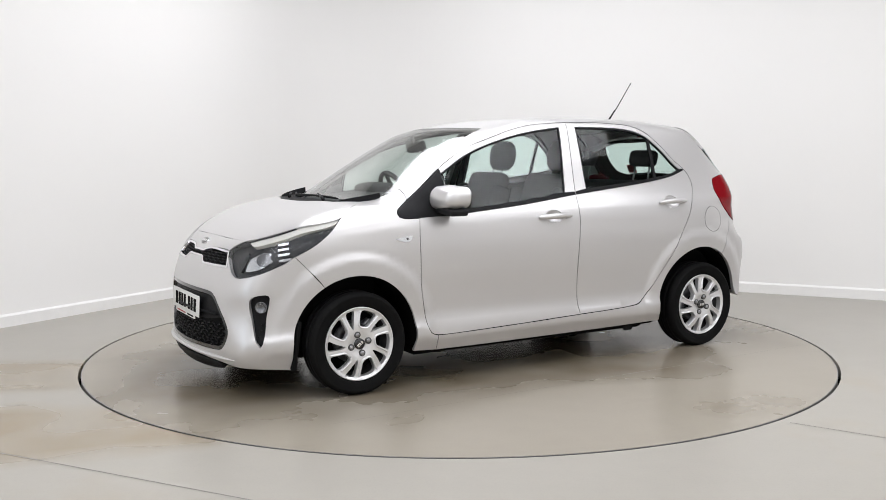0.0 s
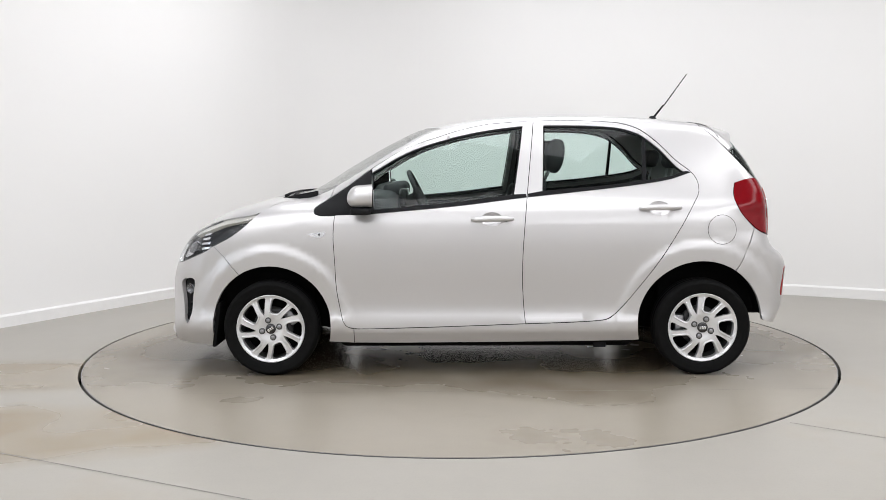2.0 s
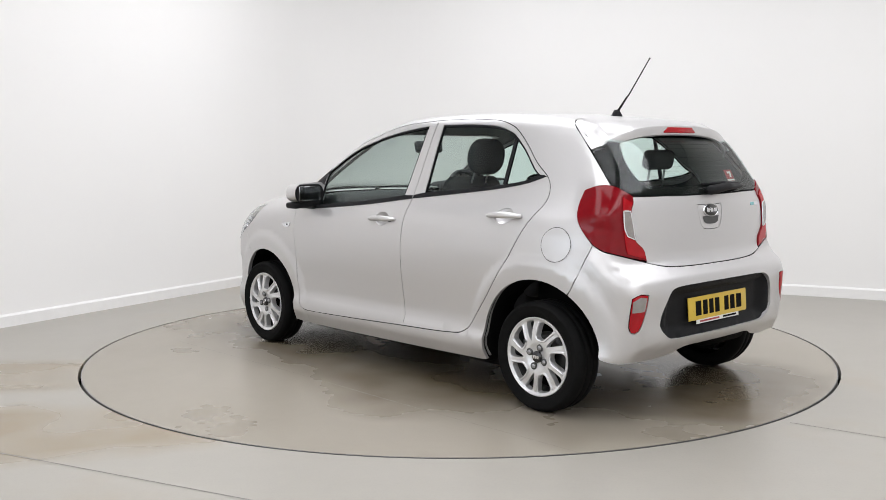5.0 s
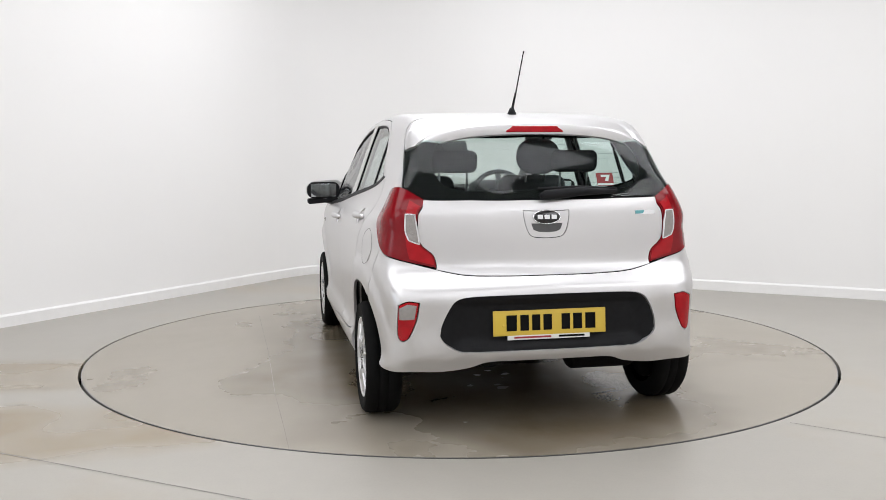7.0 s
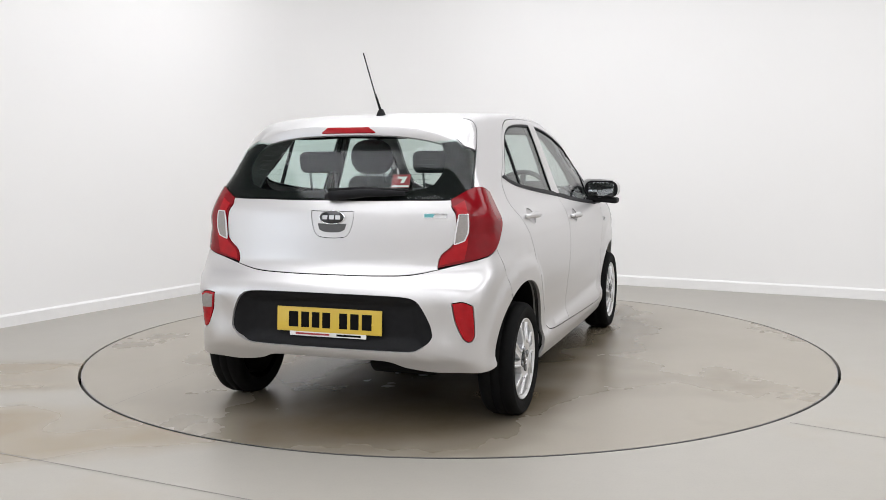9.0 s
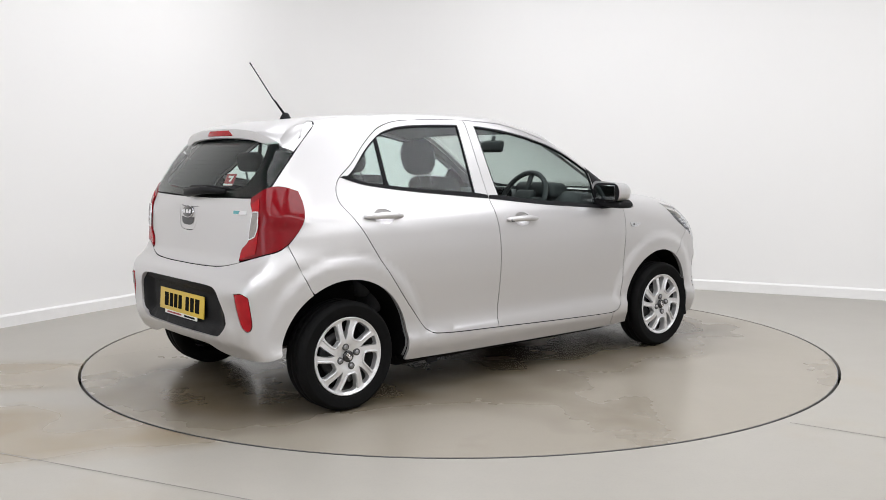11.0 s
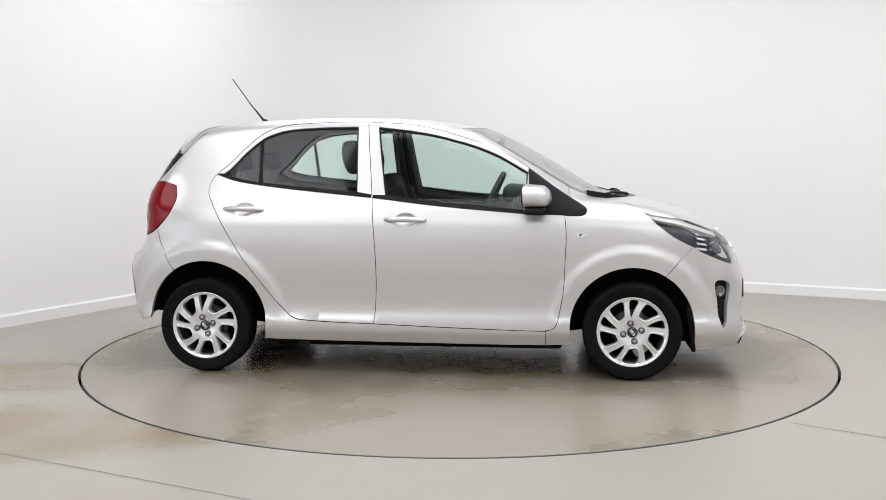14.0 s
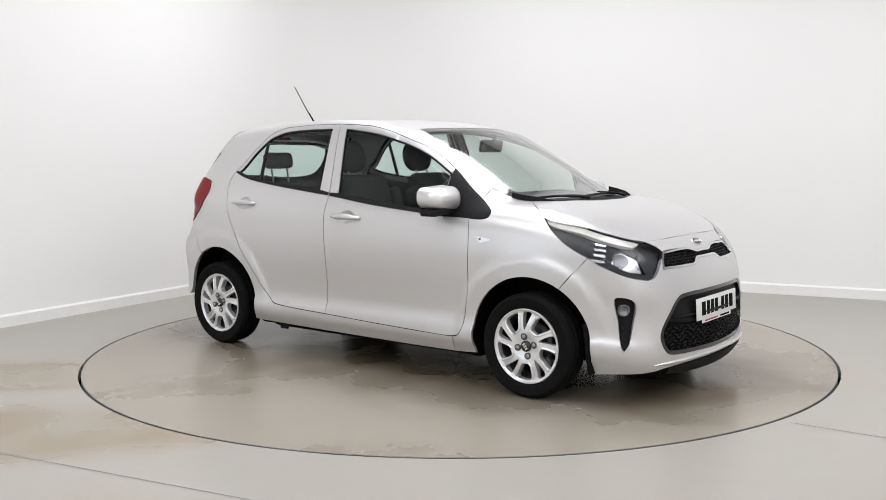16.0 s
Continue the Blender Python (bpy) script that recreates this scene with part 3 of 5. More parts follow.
def seam(pts, name="panel_gap", depth=.0105, r=.0085, both_sides=True):
    """The dark gap between two panels: a cord sunk between their folded edges."""
    q = [settled(p) for p in eased(pts, .03, 38, closed=False)]
    q = [p - grown(p) * depth for p in q]
    tube(name, q, r, SEAM, car, n=6)
    if both_sides:
        tube(name, [turned(p) for p in q], r, SEAM, car, n=6)


# front doors
HOLE_F = [S(.632, 1.114), S(.472, 1.205), S(.312, 1.268), S(.152, 1.312), S(-.007, 1.343), S(-.214, 1.369), S(-.157, .984), S(.146, .946), S(.459, .919), S(.623, .903)]
CUP_F = [S(-.035 + .058 * math.cos(a * math.pi / 10), .857 + .036 * math.sin(a * math.pi / 10)) for a in range(20)]
front_line = ([S(.636, 1.138)] + DOOR_TOP_F + [B_TOP] + B_LINE[::-1] + [B_LOW] + SILL_F + DOOR_FRONT + [S(.632, .887)])
me = skin("front_door", front_line, ROUND, [HOLE_F, CUP_F], h=.032)
doors_f = pair("front_door", me, SILVER, (car, car))
HOLE_R = [S(-.333, 1.372), S(-.581, 1.368), S(-.738, 1.356), S(-.830, 1.333), S(-.885, 1.308), S(-.980, 1.231), S(-1.069, 1.137), S(-1.110, 1.108), S(-1.035, 1.081),
          S(-.880, 1.057), S(-.663, 1.032), S(-.319, 1.003)]
CUP_R = [S(-.958 + .058 * math.cos(a * math.pi / 10), .912 + .036 * math.sin(a * math.pi / 10)) for a in range(20)]
rear_line = [B_TOP] + DOOR_TOP_R + DOOR_BACK + [S(-.478, .284), B_LOW] + B_LINE
me = skin("rear_door", rear_line, ROUND, [HOLE_R, CUP_R], h=.026)
doors_r = pair("rear_door", me, SILVER, (car, car))
for hole, doors, line, cups in ((HOLE_F, doors_f, front_line, CUP_F), (HOLE_R, doors_r, rear_line, CUP_R)):
    pair("window_glass", skin("window_glass", hole, ROUND, off=-.007, gap=-.004, h=.05, rim=.003), GLASS, doors, "green-tinted window glass")
    flat = eased([ROUND.flat(p) for p in hole], .02)
    inner = [ROUND.place(*p) for p in inset(flat, .006)]
    pair("window_seal", skin("window_seal", hole, ROUND, [inner], off=-.002, gap=.0, h=.02, rim=.012), DARK, doors, "black rubber window seal")
    pair("door_lining", skin("door_lining", line, ROUND, [[ROUND.place(*p) for p in inset(flat, -.020)]], off=-.034, gap=.008, h=.06, rim=.006), TRIM, doors, "dark grey inner door trim")
    pair("handle_cup", skin("handle_cup", cups, ROUND, off=-.004, gap=-.004, h=.012, rim=0,
                            bulge=lambda p, c=sum(cups, Vector()) / len(cups): -.022 * max(0, 1 - ((p.x - c.x) / .062) ** 2 - ((p.z - c.z) / .040) ** 2)), SILVER, doors)
BELT_F = [S(.634, .908), S(.459, .924), S(.146, .951), S(-.157, .989), S(-.226, .992), S(-.230, .974), S(.145, .930), S(.458, .903), S(.634, .888)]
BELT_R = [S(-.236, .993), S(-.319, 1.007), S(-.663, 1.036), S(-.880, 1.061), S(-1.035, 1.086), S(-1.118, 1.113), S(-1.148, 1.106), S(-1.035, 1.070), S(-.880, 1.044), S(-.663, 1.018), S(-.238, .975)]
pair("belt_moulding", skin("belt_moulding", BELT_F, ROUND, off=.003, gap=0, h=.02, rim=.006), DARK, doors_f, "matt black belt moulding")
pair("belt_moulding", skin("belt_moulding", BELT_R, ROUND, off=.003, gap=0, h=.02, rim=.006), DARK, doors_r, "matt black belt moulding")
BAR = [S(-.885, 1.300), S(-.903, 1.290), S(-.896, 1.062), S(-.875, 1.066)]
pair("window_bar", skin("window_bar", BAR, ROUND, off=-.003, gap=0, h=.02, rim=.012), DARK, doors_r, "black bar before the fixed quarter pane")
SAIL = [S(.637, 1.134), S(.784, 1.028), S(.881, .964), S(.944, .923), S(.951, .905), S(.945, .890), S(.915, .881), S(.845, .879), S(.634, .888)]
pair("mirror_triangle", skin("mirror_triangle", SAIL, ROUND, off=.001, gap=.002, h=.03), DARK, doors_f, "matt black triangle at the mirror's foot")


def handle(cx, cz, doors, lock):
    for k, (s, door) in enumerate(((1, doors[0]), (-1, doors[1]))):
        pts, rad = [], []
        for i in range(15):
            t = i / 14
            x = cx + .112 - .228 * t
            z = cz + .004 * math.sin(t * math.pi) + .004 * (t - .5)
            p = S(x, z)
            pts.append(Vector((x, s * (p.y + .004 + .024 * math.sin(math.pi * t) ** .55), z)))
            rad.append(.0165 * (.28 + .72 * math.sin(math.pi * min(max(t, .03), .97)) ** .45))
        h = tube("handle", pts, rad, SILVER, door, n=12)
        if lock:
            p = S(cx - .082, cz)
            tube("handle_joint", [Vector((cx - .078, s * (p.y + .012), cz)), Vector((cx - .0795, s * (p.y + .0125), cz))], .0142, SEAM, h, n=12)
        if lock and s < 0:
            bm = bmesh.new()
            lathe(bm, [(.0, .003), (.006, .003), (.0075, 0), (.0075, -.01)], 14, pose(cx - .098, -(p.y + .023), cz, 90))
            part("key_barrel", bm, STEEL, h)


handle(-.035, .857, doors_f, True)
handle(-.960, .914, doors_r, False)

# wings, bonnet, screen
FRONT_ARCH = arc(1.2, .265, .335, 58.5, 196, 23)
LAMP_LOW = [S(1.322, .838), S(1.385, .787), S(1.430, .757)]
LAMP_TIP = Vector((1.262, .711, .895))
COWL_SIDE = [T(.900, .553), T(.950, .536), T(1.064, .524)]
BONNET_SIDE = [T(1.12, .585), T(1.185, .650)]
wing_line = ([LAMP_TIP] + LAMP_LOW + [S(1.521, .711), S(1.445, .632)] + [S(x, z) for x, z in FRONT_ARCH] + [S(.80, .168), S(.735, .165), S(.735, .249)]
             + DOOR_FRONT[:-1] + [S(.833, .880), S(.915, .880), S(.946, .889), S(.952, .905), S(.945, .924), S(.881, .966)] + A_BASE[::-1] + COWL_SIDE + BONNET_SIDE)
wings = pair("front_wing", skin("front_wing", wing_line, ROUND, gap=.0018, h=.025), SILVER, (car, car))
LAMP_TOP = [T(1.376, .703), T(1.469, .668), T(1.552, .618), T(1.635, .525)]
half = [T(1.064, .524)] + BONNET_SIDE + [LAMP_TIP] + LAMP_TOP + [T(1.680, .440), T(1.700, .30), T(1.712, .12)]
back = [T(1.262, 0), T(1.247, .188), T(1.174, .420)]
bonnet_line = half + [T(1.714, 0)] + [turned(p) for p in reversed(half)] + [turned(p) for p in reversed(back[1:])] + back
bonnet = part("bonnet", skin("bonnet", bonnet_line, ROUND, h=.035), SILVER, car)
foot = [T(1.155, 0), T(1.140, .2), T(1.078, .40), T(.965, .522)]
screen_half = [T(.268, .387), T(.250, .452), T(.34, .487), T(.415, .501), T(.50, .519), T(.60, .541), T(.725, .562), T(.838, .567), T(.89, .553), T(.965, .522)]
screen_line = [T(.360, 0), T(.323, .22)] + screen_half + foot[2::-1] + [turned(p) for p in foot[1:3]] + [turned(p) for p in reversed(screen_half)] + [turned(T(.323, .22))]
screen_glass = part("windscreen", skin("windscreen", screen_line, ROUND, off=-.003, gap=.001, h=.05, rim=.004), SCREEN, car, "tinted windscreen glass")
cowl_half = [T(1.064, .522), T(1.174, .418), T(1.247, .186)]
cowl_line = [turned(p) for p in foot[:0:-1]] + foot + cowl_half + [T(1.260, 0)] + [turned(p) for p in reversed(cowl_half)]
part("cowl_panel", skin("cowl_panel", cowl_line, ROUND, off=-.012, gap=.002, h=.03), DARK, car, "matt black cowl below the windscreen")


def wiper(pivot, tip, arm_mid, name="windscreen_wiper"):
    base = T(*pivot) + Vector((0, 0, .003))
    m = T(*arm_mid) + Vector((0, 0, .012))
    w = tube(name, [base, base.lerp(m, .3) + Vector((0, 0, .005)), m], [.010, .007, .004], DARK, car, n=8, label="black wiper arm and blade")
    a, b = T(*tip[0]), T(*tip[1])
    tube("blade", [a.lerp(b, i / 8) + Vector((0, 0, .005 + .007 * math.sin(math.pi * i / 8))) for i in range(9)], [.003] + [.005] * 7 + [.003], DARK, w, n=6, squash=1.4)


wiper((1.185, .30), ((1.125, .37), (1.175, -.20)), (1.125, .08))
wiper((1.205, -.16), ((1.175, -.12), (1.04, -.48)), (1.115, -.36))
for s in (1, -1):
    bm = bmesh.new()
    low = [T(x, s * y) for x, y in ((1.15, .435), (1.09, .490), (1.02, .528), (.955, .538))]
    rows = []
    for p, up in zip(low, (.005, .020, .030, .026)):
        rows.append([bm.verts.new(p + Vector((0, dy * s, z))) for dy, z in ((-.006, -.005), (-.004, up), (.004, up), (.006, -.005))])
    for q, r in zip(rows, rows[1:]):
        for k in range(4):
            bm.faces.new((q[k], q[(k + 1) % 4], r[(k + 1) % 4], r[k]))
    bm.faces.new(rows[0])
    bm.faces.new(rows[-1])
    bmesh.ops.recalc_face_normals(bm, faces=bm.faces)
    part("cowl_fin", bm, DARK, car, flat=True)

# front bumper with its openings
LAMP_IN_LOW = [Vector((1.575, .721, .678)), Vector((1.695, .662, .626)), Vector((1.762, .570, .605)), Vector((1.775, .522, .618)), Vector((1.765, .445, .680)), Vector((1.741, .380, .728)),
               Vector((1.715, .400, .752))]
bump_half = [F(0, .786), F(.12, .785), F(.30, .781)] + [Vector((1.673, .448, .779))] + LAMP_IN_LOW[::-1] + [S(1.521, .711), S(1.445, .632)]
bump_half += [S(x, z) for x, z in arc(1.2, .265, .335, 58.5, 2, 10)] + [S(1.535, .20), S(1.53, .135), F(.661, .150), F(.56, .160), F(.461, .170), F(.186, .180)]
bumper_line = bump_half + [F(0, .182)] + [turned(p) for p in reversed(bump_half[1:])]
grille_half = [F(0, .716), F(.075, .714), F(.125, .727), F(.20, .733), F(.385, .727), F(.425, .690), F(.455, .648), F(.235, .648), F(.17, .650), F(.115, .676), F(.06, .678)]
grille_hole = grille_half + [F(0, .678)] + [turned(p) for p in reversed(grille_half[1:])]
intake_half = [F(0, .530), F(.20, .528), F(.36, .522), F(.405, .505), F(.455, .455), F(.515, .370), F(.528, .318), F(.498, .255), F(.448, .231), F(.212, .224)]
intake_hole = intake_half + [F(0, .222)] + [turned(p) for p in reversed(intake_half[1:])]
fog_hole = [Vector((1.645, .695, .512)), Vector((1.662, .689, .526)), Vector((1.722, .653, .512)), Vector((1.737, .641, .480)), Vector((1.728, .650, .400)), Vector((1.714, .665, .310)), Vector((1.695, .683, .266)),
            Vector((1.682, .688, .286)), Vector((1.665, .687, .410))]
bumper = part("front_bumper", skin("front_bumper", bumper_line, NOSEMAP, [grille_hole, intake_hole, fog_hole, [turned(p) for p in fog_hole]], gap=.001, h=.03, rim=.022, corner=64), SILVER, car)
grille = part("grille", skin("grille", grille_hole, NOSEMAP, off=-.022, gap=-.006, h=.04, rim=.004), SEAM, car, "black mesh grille")
part("grille_trim", skin("grille_trim", grille_hole, NOSEMAP, [[NOSEMAP.place(*p) for p in inset(eased([NOSEMAP.flat(p) for p in grille_hole], .015), .010)]], off=.001, gap=.0, h=.02, rim=.02), CHROME, grille, "satin chrome grille surround")
intake = part("air_intake", skin("air_intake", intake_hole, NOSEMAP, off=-.030, gap=-.008, h=.04, rim=.004), SEAM, car, "black lower air intake")
part("intake_frame", skin("intake_frame", intake_hole, NOSEMAP, [[NOSEMAP.place(*p) for p in inset(eased([NOSEMAP.flat(p) for p in intake_hole], .015), .016)]], off=-.004, gap=.0, h=.02, rim=.024), GLOSS, intake)
band = [F(y, z) for y, z in ((.48, .42), (.425, .482), (.39, .500), (.2, .512), (0, .514))]
band_line = band + [turned(p) for p in reversed(band[:-1])] + [F(-.46, .400), F(-.30, .375), F(0, .368), F(.30, .375), F(.46, .400)]
part("plate_carrier", skin("plate_carrier", band_line, NOSEMAP, off=-.024, gap=0, h=.03, rim=.012), DARK, intake)


def studs(name, rows, cols, half_w, z0, z1, off, parent, size):
    """Short raised bars in offset rows, as a moulded mesh."""
    bm = bmesh.new()
    for i in range(rows):
        z = z0 + (z1 - z0) * (i + .5) / rows
        for j in range(cols):
            y = -half_w(z) + 2 * half_w(z) * (j + (.5 if i % 2 else .0) + .25) / cols
            if abs(y) > half_w(z):
                continue
            p = F(y, z)
            n = grown(p)
            m = Matrix.Translation(p + n * off) @ n.to_track_quat("X", "Z").to_matrix().to_4x4() @ pose(0, 0, 0, 18 if (i + j) % 2 else -18, 0, 0)
            box(bm, .008, size[0], size[1], m)
    return tagged(part(name, bm, DARK, parent, flat=True), kind="stuff")


studs("grille_mesh", 5, 26, lambda z: .40, .655, .722, -.017, grille, (.024, .006))
studs("intake_mesh", 8, 20, lambda z: .49 if z > .26 else .46, .232, .366, -.024, intake, (.032, .007))
for k in range(2):
    tube("intake_bar", [F(y, .410 + .095 * k) - grown(F(y, .42)) * .014 for y in (-.42, -.2, 0, .2, .42)], .007, DARK, intake, n=6)
for s in (1, -1):
    hole = fog_hole if s > 0 else [turned(p) for p in fog_hole]
    pod = part("fog_lamp_pod", skin("fog_lamp_pod", hole, NOSEMAP, off=-.026, gap=-.006, h=.02, rim=.004, corner=64), DARK, car, "black fog lamp pod")
    c = F(.672 * s, .462)
    n = grown(c)
    m = Matrix.Translation(c - n * .022) @ n.to_track_quat("Z", "Y").to_matrix().to_4x4()
    bm = bmesh.new()
    lathe(bm, [(0, -.004), (.014, .0), (.024, .007), (.028, .012), (.030, .006), (.031, -.01)], 24, m)
    fog = part("fog_lamp", bm, FOG_IN, pod, "round fog lamp")
    bm = bmesh.new()
    lathe(bm, [(0, .016), (.016, .014), (.027, .010), (.028, .007)], 24, m)
    part("lens", bm, LENS, fog)
    for k in range(3):
        p = F(.672 * s, .375 - .03 * k) - grown(F(.672 * s, .375)) * .02
        rbox("louvre", .006, .036, .008, Matrix.Translation(p) @ pose(0, 0, 0, 0, 0, -28 * s), DARK, pod, .001, 1)
lip_half = [(.0, .178), (.186, .176), (.461, .168), (.47, .140), (.35, .128), (.186, .120)]
lip = [F(y, z) for y, z in lip_half] + [F(0, .118)] + [F(-y, z) for y, z in reversed(lip_half[1:])]
part("chin_lip", skin("chin_lip", lip, NOSEMAP, off=.006, gap=0, h=.03, rim=.03), DARK, car, "grey-black plastic chin lip")

bm = bmesh.new()
ys = [-.60 + 1.2 * i / 24 for i in range(25)]
sweep(bm, [F(y, .202 - .02 * abs(y)) + Vector((.004 - .012 * (abs(y) / .6) ** 4, 0, 0)) for y in ys], [.004 + .011 * (1 - (abs(y) / .6) ** 6) for y in ys], 10, squash=.62)
part("bumper_lip", bm, SILVER, bumper)
for s in (1, -1):
    rbox("arch_liner", .022, .27, .25, pose(1.517, s * .595, .262, 0, -8), SEAM, car, .006, 2)

# headlamps
lamp_line = ([Vector((1.741, .384, .729)), Vector((1.716, .404, .751)), Vector((1.668, .486, .778)), Vector((1.552, .622, .824)), Vector((1.469, .670, .856)), Vector((1.376, .703, .874)), LAMP_TIP]
             + [Vector((1.322, .744, .838)), Vector((1.385, .750, .787)), Vector((1.430, .746, .757)), Vector((1.521, .733, .711))] + LAMP_IN_LOW[:4] + [Vector((1.766, .442, .682))])
lens_me = skin("lens", lamp_line, NOSEMAP, off=.002, gap=.002, h=.03, rim=.012)
back_me = skin("headlamp", lamp_line, NOSEMAP, off=-.030, gap=-.002, h=.03, rim=-.028)
heads = pair("headlamp", back_me, LAMP_DK, (car, car), "headlamp with dark bezel and chrome bowl")
pair("lens", lens_me, LENS, heads, "clear headlamp lens")
for me, mat, pts, off in (("bowl", LAMP_IN, [(1.70, .565, .70), (1.655, .635, .745), (1.625, .660, .735), (1.625, .690, .690), (1.690, .655, .655), (1.735, .580, .640)], -.018),
                          ("divider", LAMP_DK, [(1.757, .47, .69), (1.70, .54, .735), (1.695, .56, .70), (1.745, .56, .635)], -.012),
                          ("bright_strip", DRL, [(1.672, .486, .777), (1.554, .624, .824), (1.471, .672, .856), (1.378, .705, .874), (1.275, .714, .893), (1.30, .728, .872), (1.376, .722, .850), (1.469, .694, .828), (1.552, .655, .796), (1.650, .540, .757)], -.010)):
    pair(me, skin(me, [Vector(p) for p in pts], NOSEMAP, off=off, gap=0, h=.02, rim=.02), mat, heads)
for k in range(4):
    z = .792 - .028 * k
    y0 = .690 + .010 * k
    pts = [Vector((1.545 - .004 * k, y0 + .01, z)), Vector((1.592, y0 - .018, z - .008)), Vector((1.592, y0 - .016, z - .020)), Vector((1.545, y0 + .012, z - .014))]
    pair("lamp_fin", skin("lamp_fin", pts, NOSEMAP, off=-.012, gap=0, h=.02, rim=.015), LAMP_IN, heads)
pair("projector_ring", skin("projector_ring", [Vector((1.655 + .030 * math.cos(a * math.pi / 8), .652 - .03 * math.cos(a * math.pi / 8), .703 + .036 * math.sin(a * math.pi / 8))) for a in range(16)], NOSEMAP, off=-.010, gap=0, h=.02, rim=.02), FOG_IN, heads)

# side repeaters and fuel flap
IND = [S(.984, .778), S(.940, .787), S(.884, .792), S(.893, .770), S(.915, .760), S(.946, .763)]
inds = pair("side_repeater", skin("side_repeater", IND, ROUND, off=.005, gap=0, h=.012, rim=.008), LAMP_IN, wings, "small clear side repeater")
for s, ind in ((1, inds[0]), (-1, inds[1])):
    p = S(.918, .778)
    bm = bmesh.new()
    lathe(bm, [(0, .0015), (.006, .001), (.007, -.003)], 12, pose(p.x, s * (p.y + .0055), p.z, -90 * s))
    part("amber_bulb", bm, BARREL, ind)
FLAP = [S(-1.300 + .081 * math.cos(a * math.pi / 14), .793 + .081 * math.sin(a * math.pi / 14)) for a in range(28)]
flap_ring = [S(-1.300 + .0788 * math.cos(a * math.pi / 14), .793 + .0788 * math.sin(a * math.pi / 14)) for a in range(28)]
part("fuel_flap_gap", skin("fuel_flap_gap", FLAP, ROUND, [flap_ring], off=.0022, gap=0, h=.01, rim=0), SEAM, car)
part("fuel_flap", skin("fuel_flap", flap_ring, ROUND, off=.0015, gap=0.0005, h=.025, rim=.003), SILVER, car)

# tail: lamps, hatch, glass, bumper
lamp_in = [Vector((-1.581, .556, 1.027)), Vector((-1.595, .566, 1.000)), Vector((-1.606, .594, .964)), Vector((-1.623, .599, .853)), Vector((-1.627, .580, .821)), Vector((-1.636, .532, .779)), Vector((-1.642, .516, .722))]
tail_line = lamp_in + [Vector((-1.618, .631, .748)), Vector((-1.583, .703, .768)), S(-1.530, .778), S(-1.486, .807), S(-1.415, .882), S(-1.388, .936), S(-1.379, .990), S(-1.390, 1.046), S(-1.438, 1.062), Vector((-1.510, .622, 1.064))]
tails = pair("tail_lamp", skin("tail_lamp", tail_line, TAILMAP, off=.004, gap=.001, h=.022, rim=.025), REDDARK, (car, car), "red tail lamp with a clear centre")
clear = [Vector((-1.590, .640, .960)), Vector((-1.604, .612, .962)), Vector((-1.620, .610, .902)), Vector((-1.627, .602, .836)), Vector((-1.615, .640, .852)), Vector((-1.608, .652, .889))]
cf = eased([TAILMAP.flat(p) for p in clear], .01)
pair("lamp_window", skin("lamp_window", clear, TAILMAP, off=.0105, gap=0, h=.012, rim=.004), CLEAR, tails, "clear reversing and indicator window")
band = lamp_in[1:] + [Vector((-1.610, .640, .757)), Vector((-1.606, .652, .80)), Vector((-1.600, .660, .88)), Vector((-1.585, .648, .97)), Vector((-1.556, .612, 1.028))]
bf = inset(eased([TAILMAP.flat(p) for p in band], .012), .007)
pair("light_band", skin("light_band", [TAILMAP.place(*p) for p in bf], TAILMAP, off=.0078, gap=0, h=.018, rim=.003), RED, tails, "brighter red rear face of the lens")
pair("window_edge", skin("window_edge", [TAILMAP.place(*p) for p in inset(cf, -.005)], TAILMAP, [clear], off=.012, gap=0, h=.012, rim=.005), CHROME, tails)
hatch_half = [B(0, 1.012), B(.30, 1.013), B(.555, 1.017)] + lamp_in[1:] + [B(.50, .712), B(.382, .690), B(.234, .683)]
hatch_line = hatch_half + [B(0, .682)] + [turned(p) for p in reversed(hatch_half[1:])]
PAD = [B(.105, .965), B(-.105, .965), B(-.104, .935), B(-.086, .870), B(-.06, .848), B(.06, .848), B(.086, .870), B(.104, .935)]
tailgate = part("tailgate", skin("tailgate", hatch_line, TAILMAP, [PAD], h=.032, corner=62), SILVER, car)
part("handle_pad", skin("handle_pad", PAD, TAILMAP, off=-.001, gap=.0016, h=.02, corner=62), SILVER, tailgate)
tube("pad_gap", eased([p - grown(p) * .010 for p in PAD], .02), .005, SEAM, tailgate, n=6, cyclic=True)
grip = [B(.072, .908), B(-.072, .908), B(-.062, .880), B(-.035, .870), B(.035, .870), B(.062, .880)]
# Recess is not modelled: its shade is a flat dark patch on the pad.
part("grip_shade", skin("grip_shade", grip, TAILMAP, off=.001, gap=0, h=.012, rim=.001), BARREL, tailgate, "flat dark patch for the shade in the grip recess")
gl_top = [B(.553, 1.243), B(.505, 1.280), B(.378, 1.304), B(.19, 1.317)]
gl_half = [B(0, 1.016), B(.30, 1.017), B(.560, 1.021), Vector((-1.584, .590, 1.040)), Vector((-1.512, .618, 1.066)), S(-1.433, 1.157), S(-1.372, 1.224)] + gl_top
gl_line = gl_half + [B(0, 1.319)] + [turned(p) for p in reversed(gl_half[1:])]
clr_half = [B(0, 1.062), B(.39, 1.062), B(.455, 1.085), B(.487, 1.150), B(.470, 1.235), B(.430, 1.278), B(.30, 1.292)]
clr = clr_half + [B(0, 1.294)] + [turned(p) for p in reversed(clr_half[1:])]
